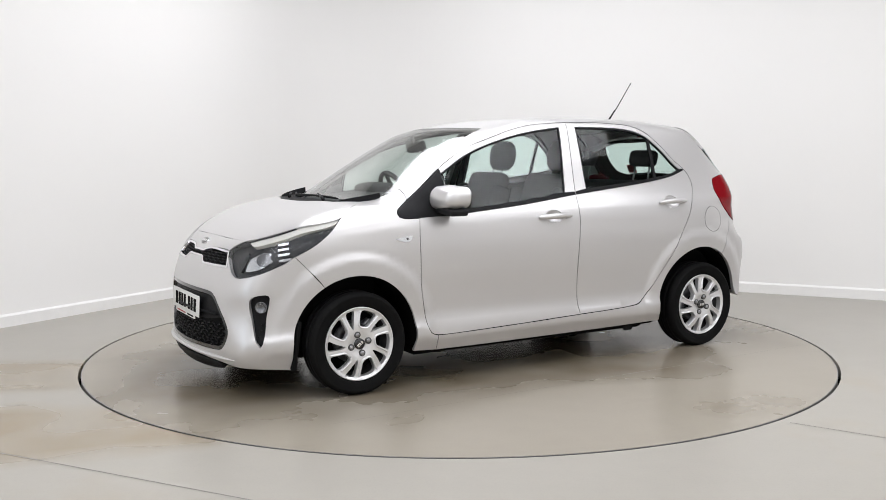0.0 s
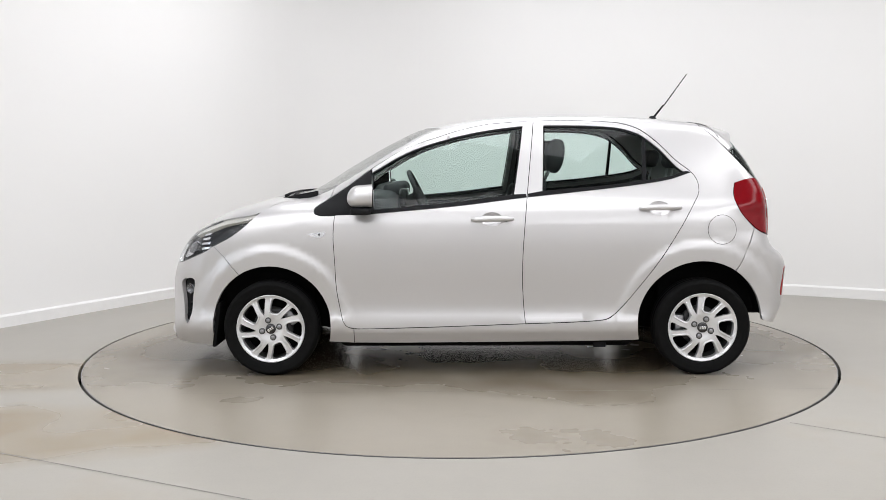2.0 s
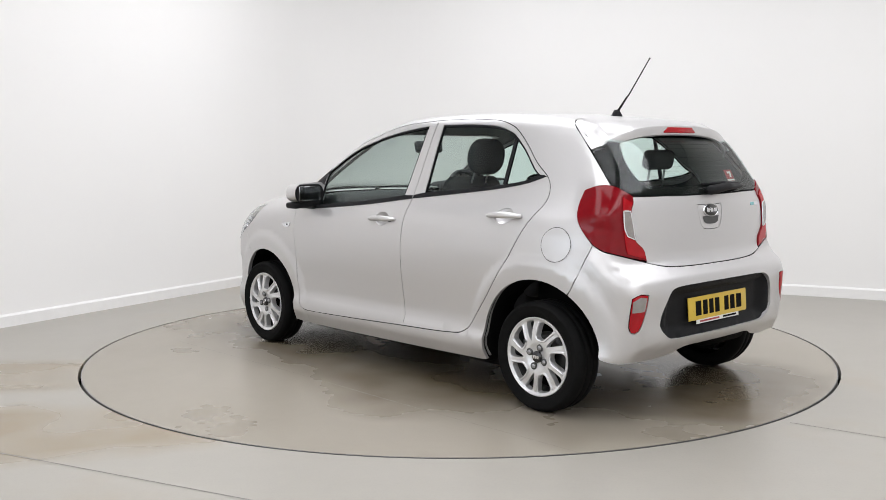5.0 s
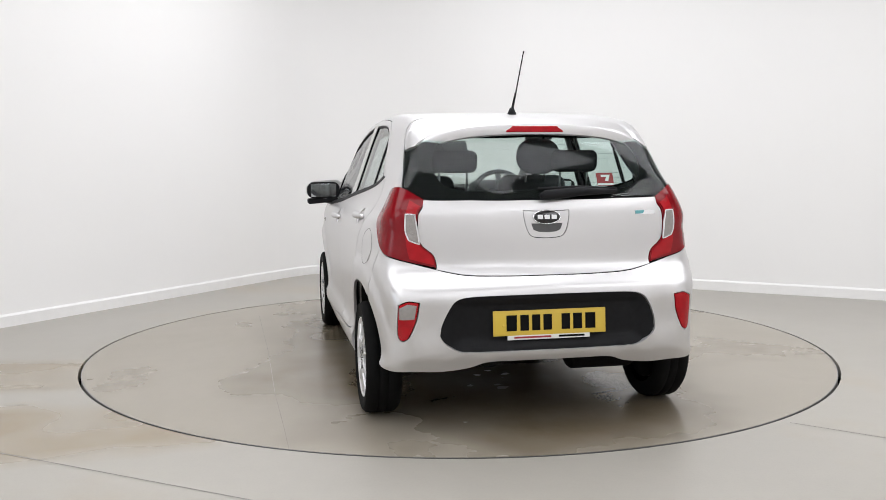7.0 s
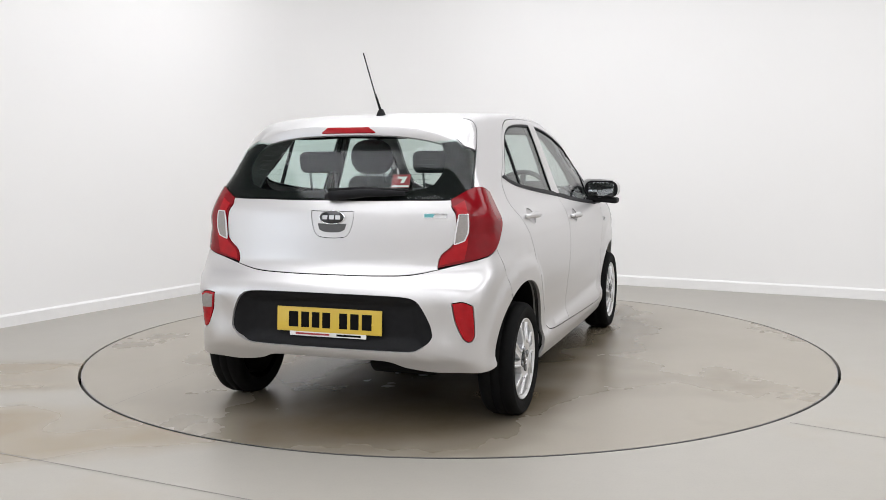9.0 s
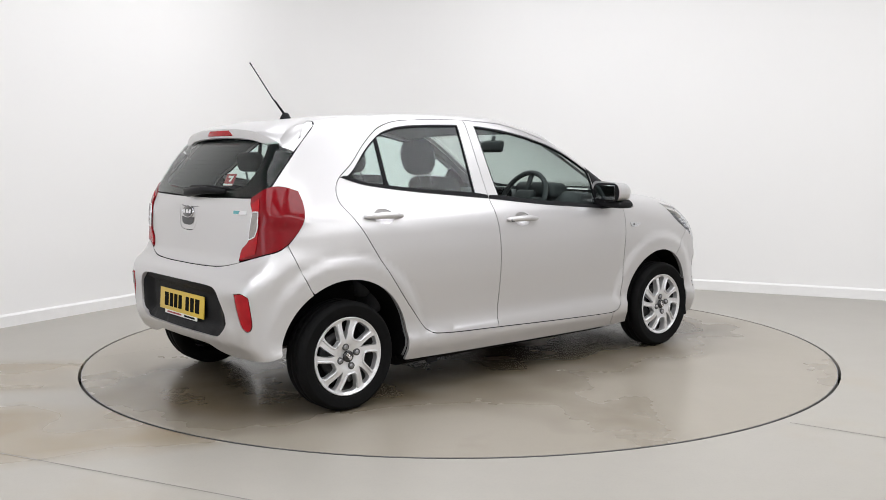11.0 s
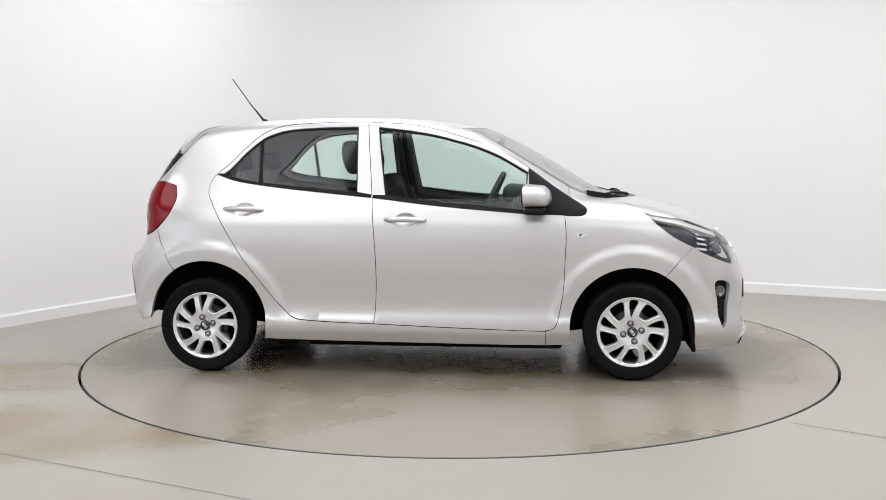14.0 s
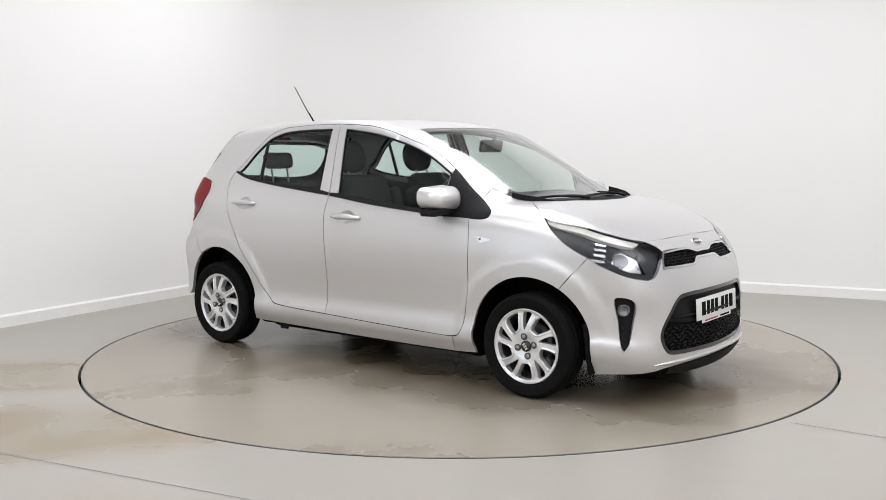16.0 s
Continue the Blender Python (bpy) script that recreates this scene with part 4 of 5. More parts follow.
rear_glass = part("rear_window", skin("rear_window", gl_line, TAILMAP, off=.001, gap=.002, h=.04, rim=.005), GLASS, car, "tinted rear window")
part("window_border", skin("window_border", gl_line, TAILMAP, [clr], off=-.005, gap=.001, h=.03, rim=0), SEAM, rear_glass, "black printed border of the rear window")
for k in range(9):
    z = 1.085 + .022 * k
    tube("heating_wire", [B(y, z) - grown(B(y, z)) * .006 for y in (-.44, -.22, 0, .22, .44)], .0004, TRIM, rear_glass, n=4)


def on_glass(name, pts, mat, off, parent, label=""):
    return part(name, skin(name, pts, TAILMAP, off=off, gap=0, h=.03, rim=0), mat, parent, label)


st = on_glass("window_sticker", [B(-.262, 1.128), B(-.345, 1.128), B(-.345, 1.070), B(-.262, 1.070)], STICKER, -.0030, rear_glass, "red and white window sticker")
on_glass("sticker_mark", [B(-.285, 1.118), B(-.330, 1.118), B(-.318, 1.090), B(-.300, 1.090), B(-.310, 1.108), B(-.285, 1.108)], WHITE, -.0018, st)
on_glass("sticker_mark", [B(-.264, 1.080), B(-.343, 1.080), B(-.343, 1.072), B(-.264, 1.072)], WHITE, -.0018, st)
# rear wiper
p0 = B(.0, 1.032) + Vector((-.03, 0, 0))
rw = tube("rear_wiper", [p0 + Vector((0, .03, -.004)), p0, B(-.16, 1.046) + Vector((-.034, 0, 0)), B(-.34, 1.044) + Vector((-.022, 0, 0))], [.012, .024, .020, .010], DARK, car, n=10, label="black rear wiper arm")
tube("blade", [B(.03, 1.060) + Vector((-.012, 0, 0)), B(-.16, 1.062) + Vector((-.016, 0, 0)), B(-.35, 1.056) + Vector((-.010, 0, 0))], [.006, .011, .005], DARK, rw, n=8)

# spoiler over the rear window
bm = bmesh.new()
rows = []
NY = 40
for i in range(NY + 1):
    u = -1 + 2 * i / NY
    y = .572 * u
    e = abs(u) ** 5
    tip_x = -1.452 + .03 * u * u + .055 * e
    tip_z = 1.350 - .11 * y * y - .080 * e
    x0 = -1.188 if abs(y) < .44 else -1.188 - (abs(y) - .44) * .95
    z0 = T(x0, y).z + .004
    row = []
    for j in range(8):
        t = j / 7
        row.append((x0 + (tip_x - x0) * t, y, z0 + (tip_z - z0) * t + .010 * math.sin(math.pi * t)))
    row += [(tip_x - .003, y, tip_z - .007), (tip_x + .001, y, tip_z - .044), (tip_x + .010, y, tip_z - .050)]
    g = B(y, 1.312 - .07 * abs(u) ** 3)
    row += [(g.x + .01, y, g.z + .004), (g.x + .05, y, g.z + .012)]
    rows.append([bm.verts.new(p) for p in row])
for a, b in zip(rows, rows[1:]):
    for j in range(len(a) - 1):
        bm.faces.new((a[j], a[j + 1], b[j + 1], b[j]))
for r in (rows[0], rows[-1]):
    bm.faces.new(r)
bmesh.ops.recalc_face_normals(bm, faces=bm.faces)
spoiler = part("spoiler", bm, SILVER, car)
bm = bmesh.new()
box(bm, .016, .275, .030, pose(-1.450, 0, 1.328, 0, 0, 0), .006, 3)
for v in bm.verts:
    if v.co.z > 1.328:
        v.co.y *= .80
    v.co.x += .13 * v.co.y ** 2
part("brake_light", bm, RED, spoiler, "high red brake light")

corner = [S(-1.327, 1.268), S(-1.228, 1.357), T(-1.203, .483), T(-1.195, .42), T(-1.25, .42), T(-1.30, .47), B(.40, 1.312), B(.505, 1.286), B(.556, 1.249), S(-1.368, 1.230)]
pair("hatch_corner", skin("hatch_corner", corner, TAILMAP, off=-.001, gap=.0026, h=.02), SILVER, (tailgate, tailgate))
# rear bumper
INSERT = [B(.497, .430), B(.490, .475), B(.455, .552), B(.428, .584), B(.380, .598), B(.2, .603), B(0, .604)]
INSERT2 = [B(.2, .352), B(.38, .353), B(.422, .362), B(.480, .402)]
insert_line = INSERT + [turned(p) for p in reversed(INSERT[:-1])] + [turned(p) for p in reversed(INSERT2)] + [B(0, .352)] + INSERT2
refl = [Vector((-1.640, .644, .573)), Vector((-1.656, .603, .590)), Vector((-1.667, .560, .583)), Vector((-1.663, .575, .507)), Vector((-1.651, .604, .435)), Vector((-1.640, .626, .419)), Vector((-1.632, .640, .423)),
        Vector((-1.626, .648, .445)), Vector((-1.632, .648, .508))]
rb_half = [B(0, .680), B(.234, .681), B(.382, .688), B(.51, .715)] + [Vector((-1.618, .631, .744)), Vector((-1.583, .703, .764)), S(-1.530, .774), S(-1.488, .800), S(-1.450, .703), S(-1.395, .588)]
rb_half += [S(x, z) for x, z in arc(-1.19, .272, .348, 123, 176, 10)] + [S(-1.545, .285), B(.64, .265), B(.488, .261), B(.362, .277), B(.287, .302), B(.15, .306)]
rb_line = rb_half + [B(0, .306)] + [turned(p) for p in reversed(rb_half[1:])]
rb = part("rear_bumper", skin("rear_bumper", rb_line, TAILMAP, [insert_line, refl, [turned(p) for p in refl]], gap=.001, h=.03, rim=.02), SILVER, car)


def sunk(p):
    return -.042 * smooth(.0, 1.0, min((.485 - abs(p.y) - .12 * abs(p.z - .45)) / .09, (p.z - .356) / .05, (.600 - p.z) / .05))


ins = part("bumper_insert", skin("bumper_insert", insert_line, TAILMAP, off=-.010, gap=-.004, h=.022, rim=.004, bulge=sunk), DARK, car, "matt black bumper insert round the plate")
for s, k in ((1, 0), (-1, 1)):
    q = refl if s > 0 else [turned(p) for p in refl]
    r = part("rear_reflector", skin("rear_reflector", q, TAILMAP, off=.0, gap=.003, h=.02, rim=.012), RED, car, "red reflector in the bumper" if s < 0 else "red reflector with a clear reversing light above")
    if s > 0:
        w = [Vector((-1.642, .640, .560)), Vector((-1.655, .605, .578)), Vector((-1.665, .572, .572)), Vector((-1.662, .583, .515)), Vector((-1.638, .640, .512))]
        part("reversing_light", skin("reversing_light", w, TAILMAP, off=.002, gap=0, h=.015, rim=.003), CLEAR, r)

# emblems and plates
def emblem(centre, n, sx, sz, parent, bars=True):
    m = Matrix.Translation(centre) @ n.to_track_quat("Z", "Y").to_matrix().to_4x4()
    bm = bmesh.new()
    lathe(bm, [(0, .002), (.93, .002), (.95, .004), (1.0, .004), (1.04, .0), (1.04, -.004)], 36, m @ Matrix.Diagonal((sx, sz, 1, 1)))
    e = part("emblem", bm, CHROME, parent, "oval black emblem with a chrome rim")
    bm = bmesh.new()
    lathe(bm, [(0, .0045), (.86, .0045), (.92, .003)], 36, m @ Matrix.Diagonal((sx, sz, 1, 1)))
    part("emblem_field", bm, GLOSS, e)
    for k in (-1, 0, 1):
        rbox("emblem_mark", sx * .38, sz * .62, .002, m @ pose(k * sx * .5, 0, .0058), CHROME, e, .0004, 1)
    return e


c = B(0, .935)
emblem(c + grown(c) * .003, grown(c), .064, .031, tailgate)
c = F(0, .750)
emblem(c + grown(c) * .003, grown(c), .050, .023, bumper)
q = [B(-.430, .957), B(-.532, .957), B(-.532, .938), B(-.430, .938)]
eb = part("trim_badge", skin("trim_badge", q, TAILMAP, off=.002, gap=0, h=.02, rim=.002), CHROME, tailgate, "small teal and silver trim badge")
part("badge_field", skin("badge_field", [B(-.432, .955), B(-.478, .955), B(-.470, .940), B(-.432, .940)], TAILMAP, off=.003, gap=0, h=.02, rim=.001), TEAL, eb)


def number_plate(m, mat, label, strip):
    p = rbox("number_plate", .520, .111, .006, m, mat, car, .002, 2, label)
    x = -.205
    for k, w in enumerate((.058, .048, .046, .048, 0, .048, .050, .058)):
        if w:
            rbox("plate_mark", w * .82, .070, .002, m @ pose(x + w / 2, 0, .0035), SEAM, p, .0005, 1)
            x += w + .006
        else:
            x += .030
    if strip:
        s = rbox("dealer_strip", .38, .022, .004, m @ pose(-.005, -.064, 0), WHITE, p, .001, 1)
        rbox("strip_mark", .17, .008, .002, m @ pose(-.08, -.0645, .0022), STICKER, s, .0004, 1)
        rbox("strip_mark", .12, .009, .002, m @ pose(.10, -.0645, .0022), SEAM, s, .0004, 1)
    for k in (-1, 1):
        bm = bmesh.new()
        lathe(bm, [(0, .002), (.005, .0015), (.006, 0)], 10, m @ pose(.215 * k, -.01, .003))
        part("screw", bm, mat, p)


def facing(x, y, z, way, lean=0):
    return Matrix.Translation((x, y, z)) @ pose(0, 0, 0, 90, 0, 90 if way > 0 else -90) @ pose(0, 0, 0, lean, 0, 0)


number_plate(facing(-1.690, 0, .474, -1, -4), YELLOW, "yellow rear number plate with black marks", True)
number_plate(facing(1.876, 0, .428, 1, -3), WHITE, "white front number plate with black marks", True)

# door mirrors
for s in (1, -1):
    bm = bmesh.new()
    box(bm, .290, .236, .118, Matrix.Identity(4), .050, 6)
    for v in bm.verts:
        v.co.x = max(v.co.x - .070, -.055)
        v.co.z -= .22 * max(0, v.co.x) * (1 if v.co.z > 0 else .2)
        v.co.y *= 1 - 1.2 * max(0, v.co.x)
        v.co.x += .010 * (1 - (v.co.y / .10) ** 2) * (1 if v.co.x > -.04 else 0)
        v.co.z *= 1 - .12 * (s * v.co.y / .115)
    bmesh.ops.transform(bm, matrix=pose(.676, s * .810, .988, 0, 0, s * 6), verts=bm.verts)
    mirror = part("door_mirror", bm, SILVER, car, "silver door mirror on a black foot")
    rbox("mirror_foot", .11, .215, .036, pose(.676, s * .808, .918, s * -5, 0, 0), DARK, mirror, .012, 3)
    rbox("mirror_arm", .070, .11, .050, pose(.675, s * .755, .922), DARK, mirror, .016, 3)
    rbox("mirror_frame", .25, .218, .108, pose(.619, s * .814, .984, 0, 0, s * 6) @ Matrix.Diagonal((.04, 1, 1, 1)), DARK, mirror, .046, 5)
    rbox("mirror_glass", .004, .165, .084, pose(.6130, s * .814, .983, 0, 0, s * 6), material("mirror_silver", (.55, .57, .58), .03, 1, 0, .02, 8), mirror, .001, 1)

# aerial
a0 = T(-1.062, 0)
bm = bmesh.new()
lathe(bm, [(0, .034), (.012, .032), (.020, .016), (.027, .002), (.028, -.01)], 20, Matrix.Translation(a0) @ Matrix.Diagonal((1.25, .8, 1, 1)))
aerial = part("aerial", bm, DARK, car, "black whip aerial on the roof")
p1 = Vector((-1.262, 0, 1.690))
tube("mast", [a0 + Vector((-.004, 0, .02)), a0.lerp(p1, .33) + Vector((0, 0, .006)), a0.lerp(p1, .34), p1, p1 + (p1 - a0).normalized() * .01], [.007, .0050, .0034, .0030, .0040], DARK, aerial, n=8)

# gaps
seam([LAMP_TIP] + BONNET_SIDE[::-1] + [T(1.064, .524)])
seam(SAIL_TOP[-1:] + DOOR_TOP_F + [B_TOP] + DOOR_TOP_R + DOOR_BACK + [S(-.478, .284), B_LOW] + SILL_F + DOOR_FRONT)
seam([B_LOW] + B_LINE + [B_TOP])
seam([S(.735, .249), S(.735, .158)])
seam(A_BASE[::-1], r=.004)
seam(HATCH_LINE + [T(-1.186, 0)])
seam([F(0, .786), F(.12, .785), F(.30, .781), Vector((1.673, .448, .779)), Vector((1.720, .402, .752))])
seam([B(0, .681), B(.234, .682), B(.382, .689), B(.514, .718), Vector((-1.618, .631, .746)), Vector((-1.583, .703, .766)), S(-1.488, .802)])
seam([B(0, 1.014), B(.30, 1.015), B(.558, 1.019)])
seam(HATCH_LINE[:1] + [S(-1.438, 1.064), S(-1.388, 1.046), S(-1.377, .99), S(-1.386, .936), S(-1.413, .882), S(-1.486, .805)])


# ---- wheels ----
def build_wheel():
    w = new("wheel")
    R0 = .267
    M = pose(0, 0, 0, -90)
    bm = bmesh.new()
    lathe(bm, [(.192, -.150), (.215, -.163), (.245, -.160), (.260, -.145), (R0, -.125), (R0, -.100), (.2635, -.098), (.2635, -.094), (R0, -.092), (R0, -.058), (.2635, -.056), (.2635, -.052), (R0, -.050),
               (R0, -.026), (.262, -.008), (.250, .004), (.243, .0055), (.240, .0035), (.225, .006), (.222, .0045), (.205, .003), (.194, -.004), (.190, -.012)], 72, M)
    tagged(part("tyre", bm, RUBBER, w), "black road tyre")
    bm = bmesh.new()
    lathe(bm, [(.1905, -.012), (.192, -.004), (.189, -.001), (.184, -.003), (.181, -.012), (.178, -.022)], 72, M)
    rim = part("rim", bm, ALLOY, w, "silver alloy rim with five pairs of spokes")
    bm = bmesh.new()
    lathe(bm, [(.178, -.020), (.172, -.05), (.165, -.14)], 60, M)
    part("barrel", bm, BARREL, rim)
    # the face: a disc with five wide pockets and five narrow slots
    def polar(r, a):
        return (r * math.cos(radians(a)), r * math.sin(radians(a)))

    def swirl(r):
        return -7 * (r - .075) / .07
    loops = [[polar(.184, 3 * k) for k in range(120)]]
    arms = []
    for k in range(5):
        a = 76.5 - 72 * k
        A = [(.092, -8.5), (.091, 8.5), (.100, 13.5), (.123, 15), (.153, 15.8), (.169, 14.5), (.174, 9), (.174, -9), (.169, -13.5), (.153, -14.8), (.123, -14.5), (.100, -13)]
        q = [polar(r, a + b + swirl(r) * 1.0) for r, b in A]
        loops.append([tuple(v) for v in eased(q, .008, 60)])
        arms.append([polar(r, a + b + swirl(r) * 1.0) for r, b in ((.170, 18.5), (.150, 18.5), (.122, 18), (.100, 17), (.087, 11), (.0845, 0), (.087, -11), (.100, -17), (.122, -17.5), (.150, -17.5), (.170, -17))])
        Bq = [(.080, 0), (.104, 5.2), (.138, 7.6), (.168, 8.6), (.176, 6), (.176, -5.5), (.168, -8), (.138, -7.2), (.104, -5.0)]
        q = [polar(r, a + 37 + b + swirl(r) * .9) for r, b in Bq]
        loops.append([tuple(v) for v in eased(q, .008, 60)])
    v2, tris = filled([[Vector(p) for p in q] for q in loops], .012)

    def height(x, y):
        r = math.hypot(x, y)
        return -.012 + .010 * smooth(.03, .075, r) - .008 * smooth(.09, .178, r) + .006 * smooth(.174, .184, r)
    vs = [(-p.x, height(p.x, p.y), p.y) for p in v2]
    n = len(vs)
    cnt = {}
    fs = []
    for a, b, c in tris:
        fs.append((a, b, c))
        for e in ((a, b), (b, c), (c, a)):
            cnt[e] = 1
    ends = [e for e in cnt if (e[1], e[0]) not in cnt]
    low = {}
    for i in {i for e in ends for i in e}:
        low[i] = (len(vs), len(vs) + 1)
        vs += [vs[i], (vs[i][0] * .985, vs[i][1] - .030, vs[i][2] * .985)]
    fs += [(low[b][0], low[a][0], low[a][1], low[b][1]) for a, b in ends]
    me = bpy.data.meshes.new("spokes")
    me.from_pydata(vs, [], fs)
    bm = bmesh.new()
    bm.from_mesh(me)
    bmesh.ops.recalc_face_normals(bm, faces=bm.faces)
    part("spokes", bm, ALLOY, rim)
    for arm in arms:
        tube("spoke_ridge", [(-x, height(x, y) + .0005, y) for x, y in (tuple(v)[:2] for v in eased([Vector((*p, 0)) for p in arm], .008, 80, closed=False))], .0078, ALLOY, rim, n=8, squash=.7)
    for k in range(4):
        bm = bmesh.new()
        x, y = polar(.050, 67 + 90 * k)
        lathe(bm, [(0, .005), (.007, .0048), (.0105, .003), (.0110, -.004)], 14, pose(-x, -.002, y, -90))
        nut = part("wheel_nut", bm, STEEL, w)
        bm = bmesh.new()
        lathe(bm, [(.0108, .0012), (.0165, .0016), (.0175, .0), (.0175, -.012)], 16, pose(-x, -.002, y, -90))
        part("nut_recess", bm, BARREL, nut)
    bm = bmesh.new()
    lathe(bm, [(0, .004), (.024, .003), (.028, .0), (.0285, -.012)], 28, pose(0, -.002, 0, -90))
    cap = part("hub_cap", bm, GLOSS, w, "gloss black centre cap")
    for k in (-1, 0, 1):
        rbox("cap_mark", .010, .002, .016, pose(k * .013, .0025, 0), CHROME, cap, .0004, 1)
    bm = bmesh.new()
    lathe(bm, [(.05, -.085), (.112, -.085), (.112, -.098), (.05, -.098)], 48, M, closed=True)
    part("brake_disc", bm, BARREL, w)
    bm = bmesh.new()
    lathe(bm, [(.0, -.110), (.165, -.110), (.168, -.140), (0, -.142)], 36, M)
    part("back_plate", bm, SEAM, w)
    rbox("brake_caliper", .05, .05, .11, pose(.115, -.082, .01), STEEL, w, .01, 2)
    return w


wheel = build_wheel()
wheel.parent = car
for x, y, a, spin in ((1.2, .788, 0, 218), (-1.2, .784, 0, 1), (1.2, -.788, 180, 126), (-1.2, -.784, 180, 131)):
    m = pose(x, y, .251, 0, 0, a) @ pose(0, 0, 0, 0, spin, 0)
    if (x, a) == (1.2, 0):
        wheel.matrix_basis = m
    else:
        copy_thing(wheel, m)

# wheel housings, underbody, and added inner boxes that block light and view
for cx, cz, r, y1, a0, a1 in ((1.2, .265, .350, .755, 2, 192), (-1.19, .272, .360, .765, -12, 174)):
    for s in (1, -1):
        bm = bmesh.new()
        ring = []
        for x, z in arc(cx, cz, r, a0, a1, 24):
            ring.append([bm.verts.new((x, s * y, z)) for y in (min(y1, S(x, max(z, .2)).y - .028), .45)])
        for a, b in zip(ring, ring[1:]):
            bm.faces.new((a[0], a[1], b[1], b[0]))
        bm.faces.new([v[1] for v in ring])
        part("wheel_housing", bm, SEAM, car)
rbox("underbody", 1.66, 1.30, .12, pose(.0, 0, .180), SEAM, car, .03, 2, "dark underbody pan")
rbox("front_inner_box", .72, 1.14, .45, pose(1.36, 0, .385), SEAM, car, .03, 2)
rbox("air_guide", .16, 1.14, .17, pose(1.60, 0, .235), SEAM, car, .02, 2)
rbox("rear_inner_box", .62, 1.10, .30, pose(-1.30, 0, .44), SEAM, car, .03, 2)
rbox("rear_axle", .12, 1.3, .07, pose(-1.18, 0, .25), SEAM, car, .02, 2)
for s in (1, -1):
    rbox("sill_inner", 1.56, .10, .09, pose(-.05, s * .70, .205), SEAM, car, .02, 2)
    rbox("jacking_point", .07, .012, .03, pose(-.64, s * .72, .146), DARK, car, .003, 1)
tube("exhaust", [(-.9, -.30, .24), (-1.2, -.30, .25), (-1.40, -.30, .255)], .026, STEEL, car, n=10, label="steel exhaust pipe and silencer")
bm = bmesh.new()
lathe(bm, [(0, .16), (.06, .155), (.075, .14), (.075, -.14), (.06, -.155), (0, -.16)], 24, pose(-1.50, -.30, .275, 90) @ Matrix.Diagonal((1.1, .8, 1, 1)))
part("silencer", bm, SEAM, car)

# ---- cabin ----
def seat(x, y, w, name="front_seat", head=True):
    s = new(name)
    s.parent = car
    tagged(s, "dark grey cloth seat")
    rbox("seat_cushion", .50, w, .16, pose(x + .22, y, .50, 0, -6), FABRIC, s, .05, 4)
    rbox("backrest", .13, w * .94, .60, pose(x - .10, y, .80, 0, -15), FABRIC, s, .055, 4, taper=.84)
    for k in (-1, 1):
        tube("headrest_post", [(x - .205, y + k * .055, 1.04), (x - .262, y + k * .055, 1.16)], .006, STEEL, s, n=8)
        rbox("side_bolster", .14, .07, .46, pose(x - .065, y + k * w * .43, .78, 0, -15), FABRIC, s, .03, 3)
    rbox("headrest", .250, .250, .200, pose(x - .275, y, 1.200, 0, -10) @ Matrix.Diagonal((.42, 1, 1, 1)), FABRIC, s, .092, 7)
    return s


seat(-.145, .335, .50)
seat(-.145, -.335, .50)
bench = new("rear_bench")
bench.parent = car
tagged(bench, "dark grey cloth rear bench")
rbox("seat_cushion", .46, 1.18, .17, pose(-.70, 0, .50, 0, -5), FABRIC, bench, .05, 4)
rbox("backrest", .14, 1.16, .56, pose(-1.00, 0, .76, 0, -18), FABRIC, bench, .05, 4, taper=.96)
for y in (.31, -.31):
    rbox("headrest", .075, .235, .110, pose(-1.115, y, 1.178, 0, -12), FABRIC, bench, .034, 4)
    for k in (-1, 1):
        tube("headrest_post", [(-1.085, y + k * .07, 1.00), (-1.11, y + k * .07, 1.14)], .006, STEEL, bench, n=8)
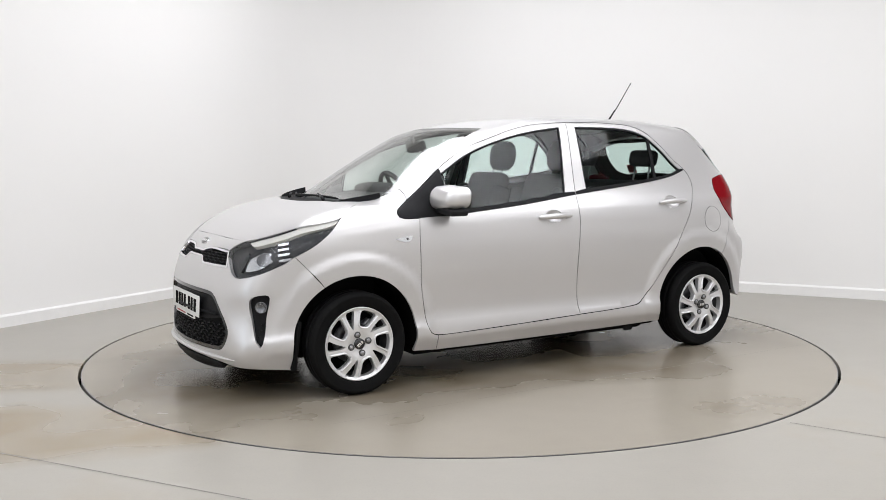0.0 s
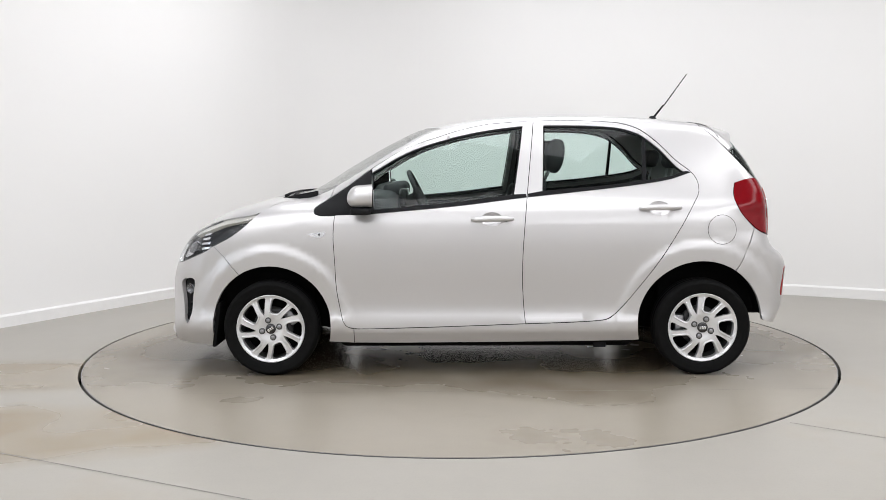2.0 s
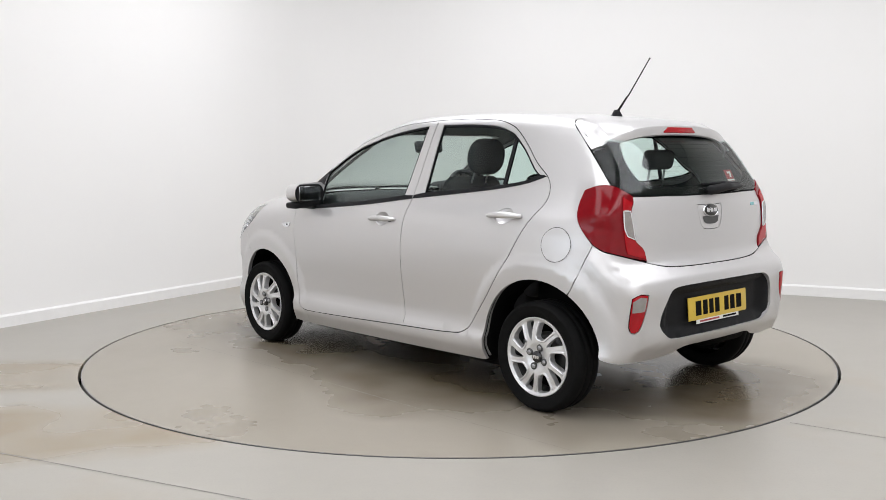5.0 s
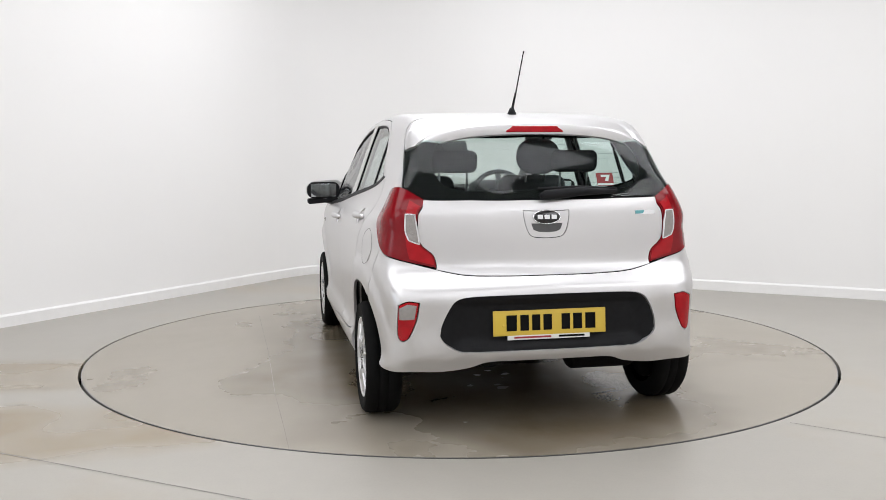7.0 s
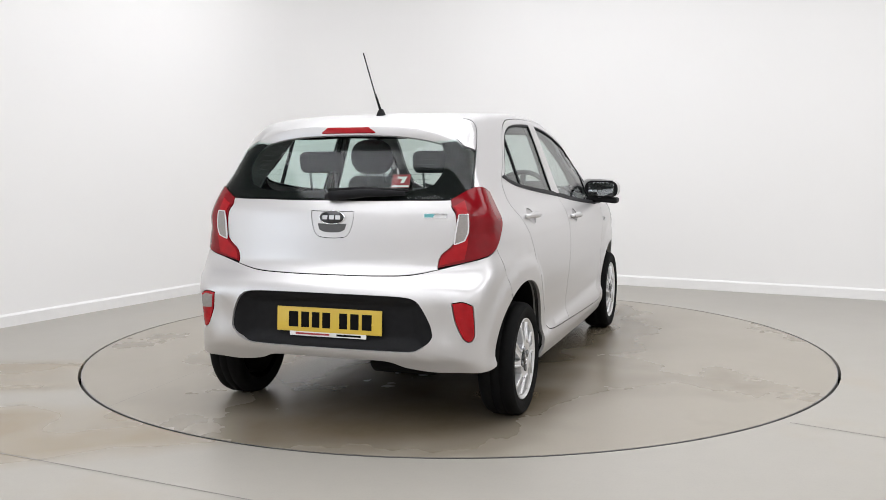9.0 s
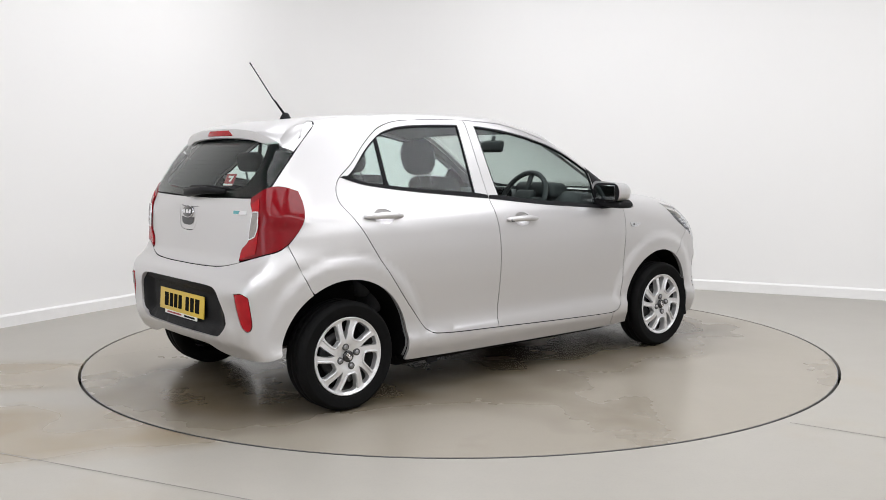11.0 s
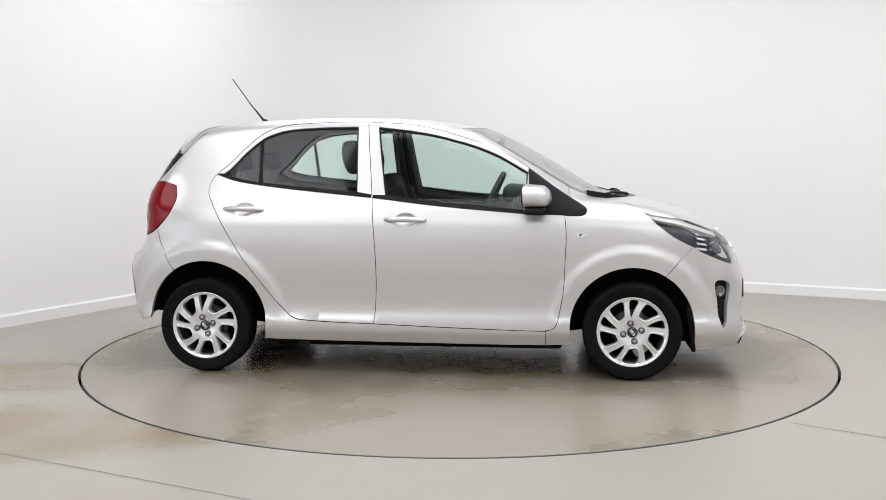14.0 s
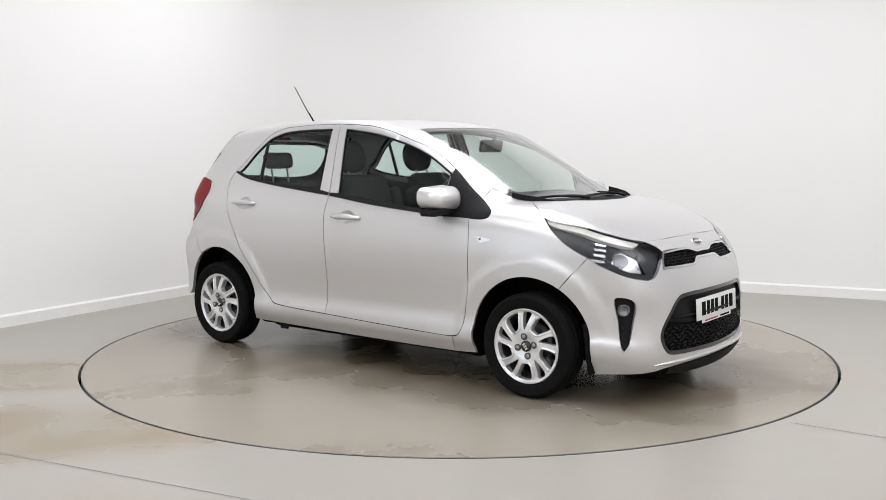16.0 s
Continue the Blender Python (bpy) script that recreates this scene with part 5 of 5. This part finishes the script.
dash = rbox("dashboard", .42, 1.26, .34, pose(.72, 0, .80, 0, 8), TRIM, car, .09, 5, "dark grey dashboard")
rbox("dash_top", .40, 1.10, .05, pose(.86, 0, .935, 0, 7), TRIM, dash, .02, 3)
rbox("instrument_hood", .16, .34, .10, pose(.56, -.335, .985, 0, 6), TRIM, dash, .04, 4)
rbox("centre_screen", .05, .24, .13, pose(.50, 0, .94, 0, -12), GLOSS, dash, .012, 2)
rbox("parcel_shelf", .36, 1.06, .02, pose(-1.34, 0, .975), TRIM, car, .006, 2)
rbox("boot_floor", .50, 1.0, .04, pose(-1.33, 0, .62), TRIM, car, .01, 2)
steer = new("steering_wheel")
steer.parent = car
steer.matrix_basis = pose(.40, -.335, .935, 0, -64, 0)
bm = bmesh.new()
ring = [(.180 * math.cos(a * math.pi / 24), .180 * math.sin(a * math.pi / 24), 0) for a in range(48)]
sweep(bm, ring, .0155, 10, cyclic=True)
part("wheel_ring", bm, TRIM, steer)
rbox("airbag_boss", .13, .15, .05, pose(0, 0, -.01), TRIM, steer, .02, 3)
for a in (0, 180, 270):
    rbox("wheel_spoke", .12, .035, .016, pose(.11 * math.cos(radians(a + 90)), .11 * math.sin(radians(a + 90)), -.005, 0, 0, a + 90), TRIM, steer, .005, 2)
tube("steering_column", [(.42, -.335, .925), (.62, -.335, .84)], .045, TRIM, car, n=12)
im = rbox("inner_mirror", .03, .23, .075, pose(.44, 0, 1.262, 0, 12), TRIM, car, .02, 4, "dark interior mirror")
tube("mirror_stem", [(.45, 0, 1.28), (.47, 0, 1.325)], .012, TRIM, im, n=8)
rbox("courtesy_lamp", .10, .14, .012, pose(.12, 0, 1.392), LINING, car, .005, 2)


# ---- what moves ----
def motions():
    turn = [(i * .5, pose(0, 0, 0, 0, 0, 210.789 - 15.4945 * i * .5)) for i in range(33)]
    walk(turntable, [(t, Matrix.Translation(CENTRE) @ m) for t, m in turn])
    walk(car, [(t, m @ pose(-.1622, -.0163, .016)) for t, m in turn])


motions()
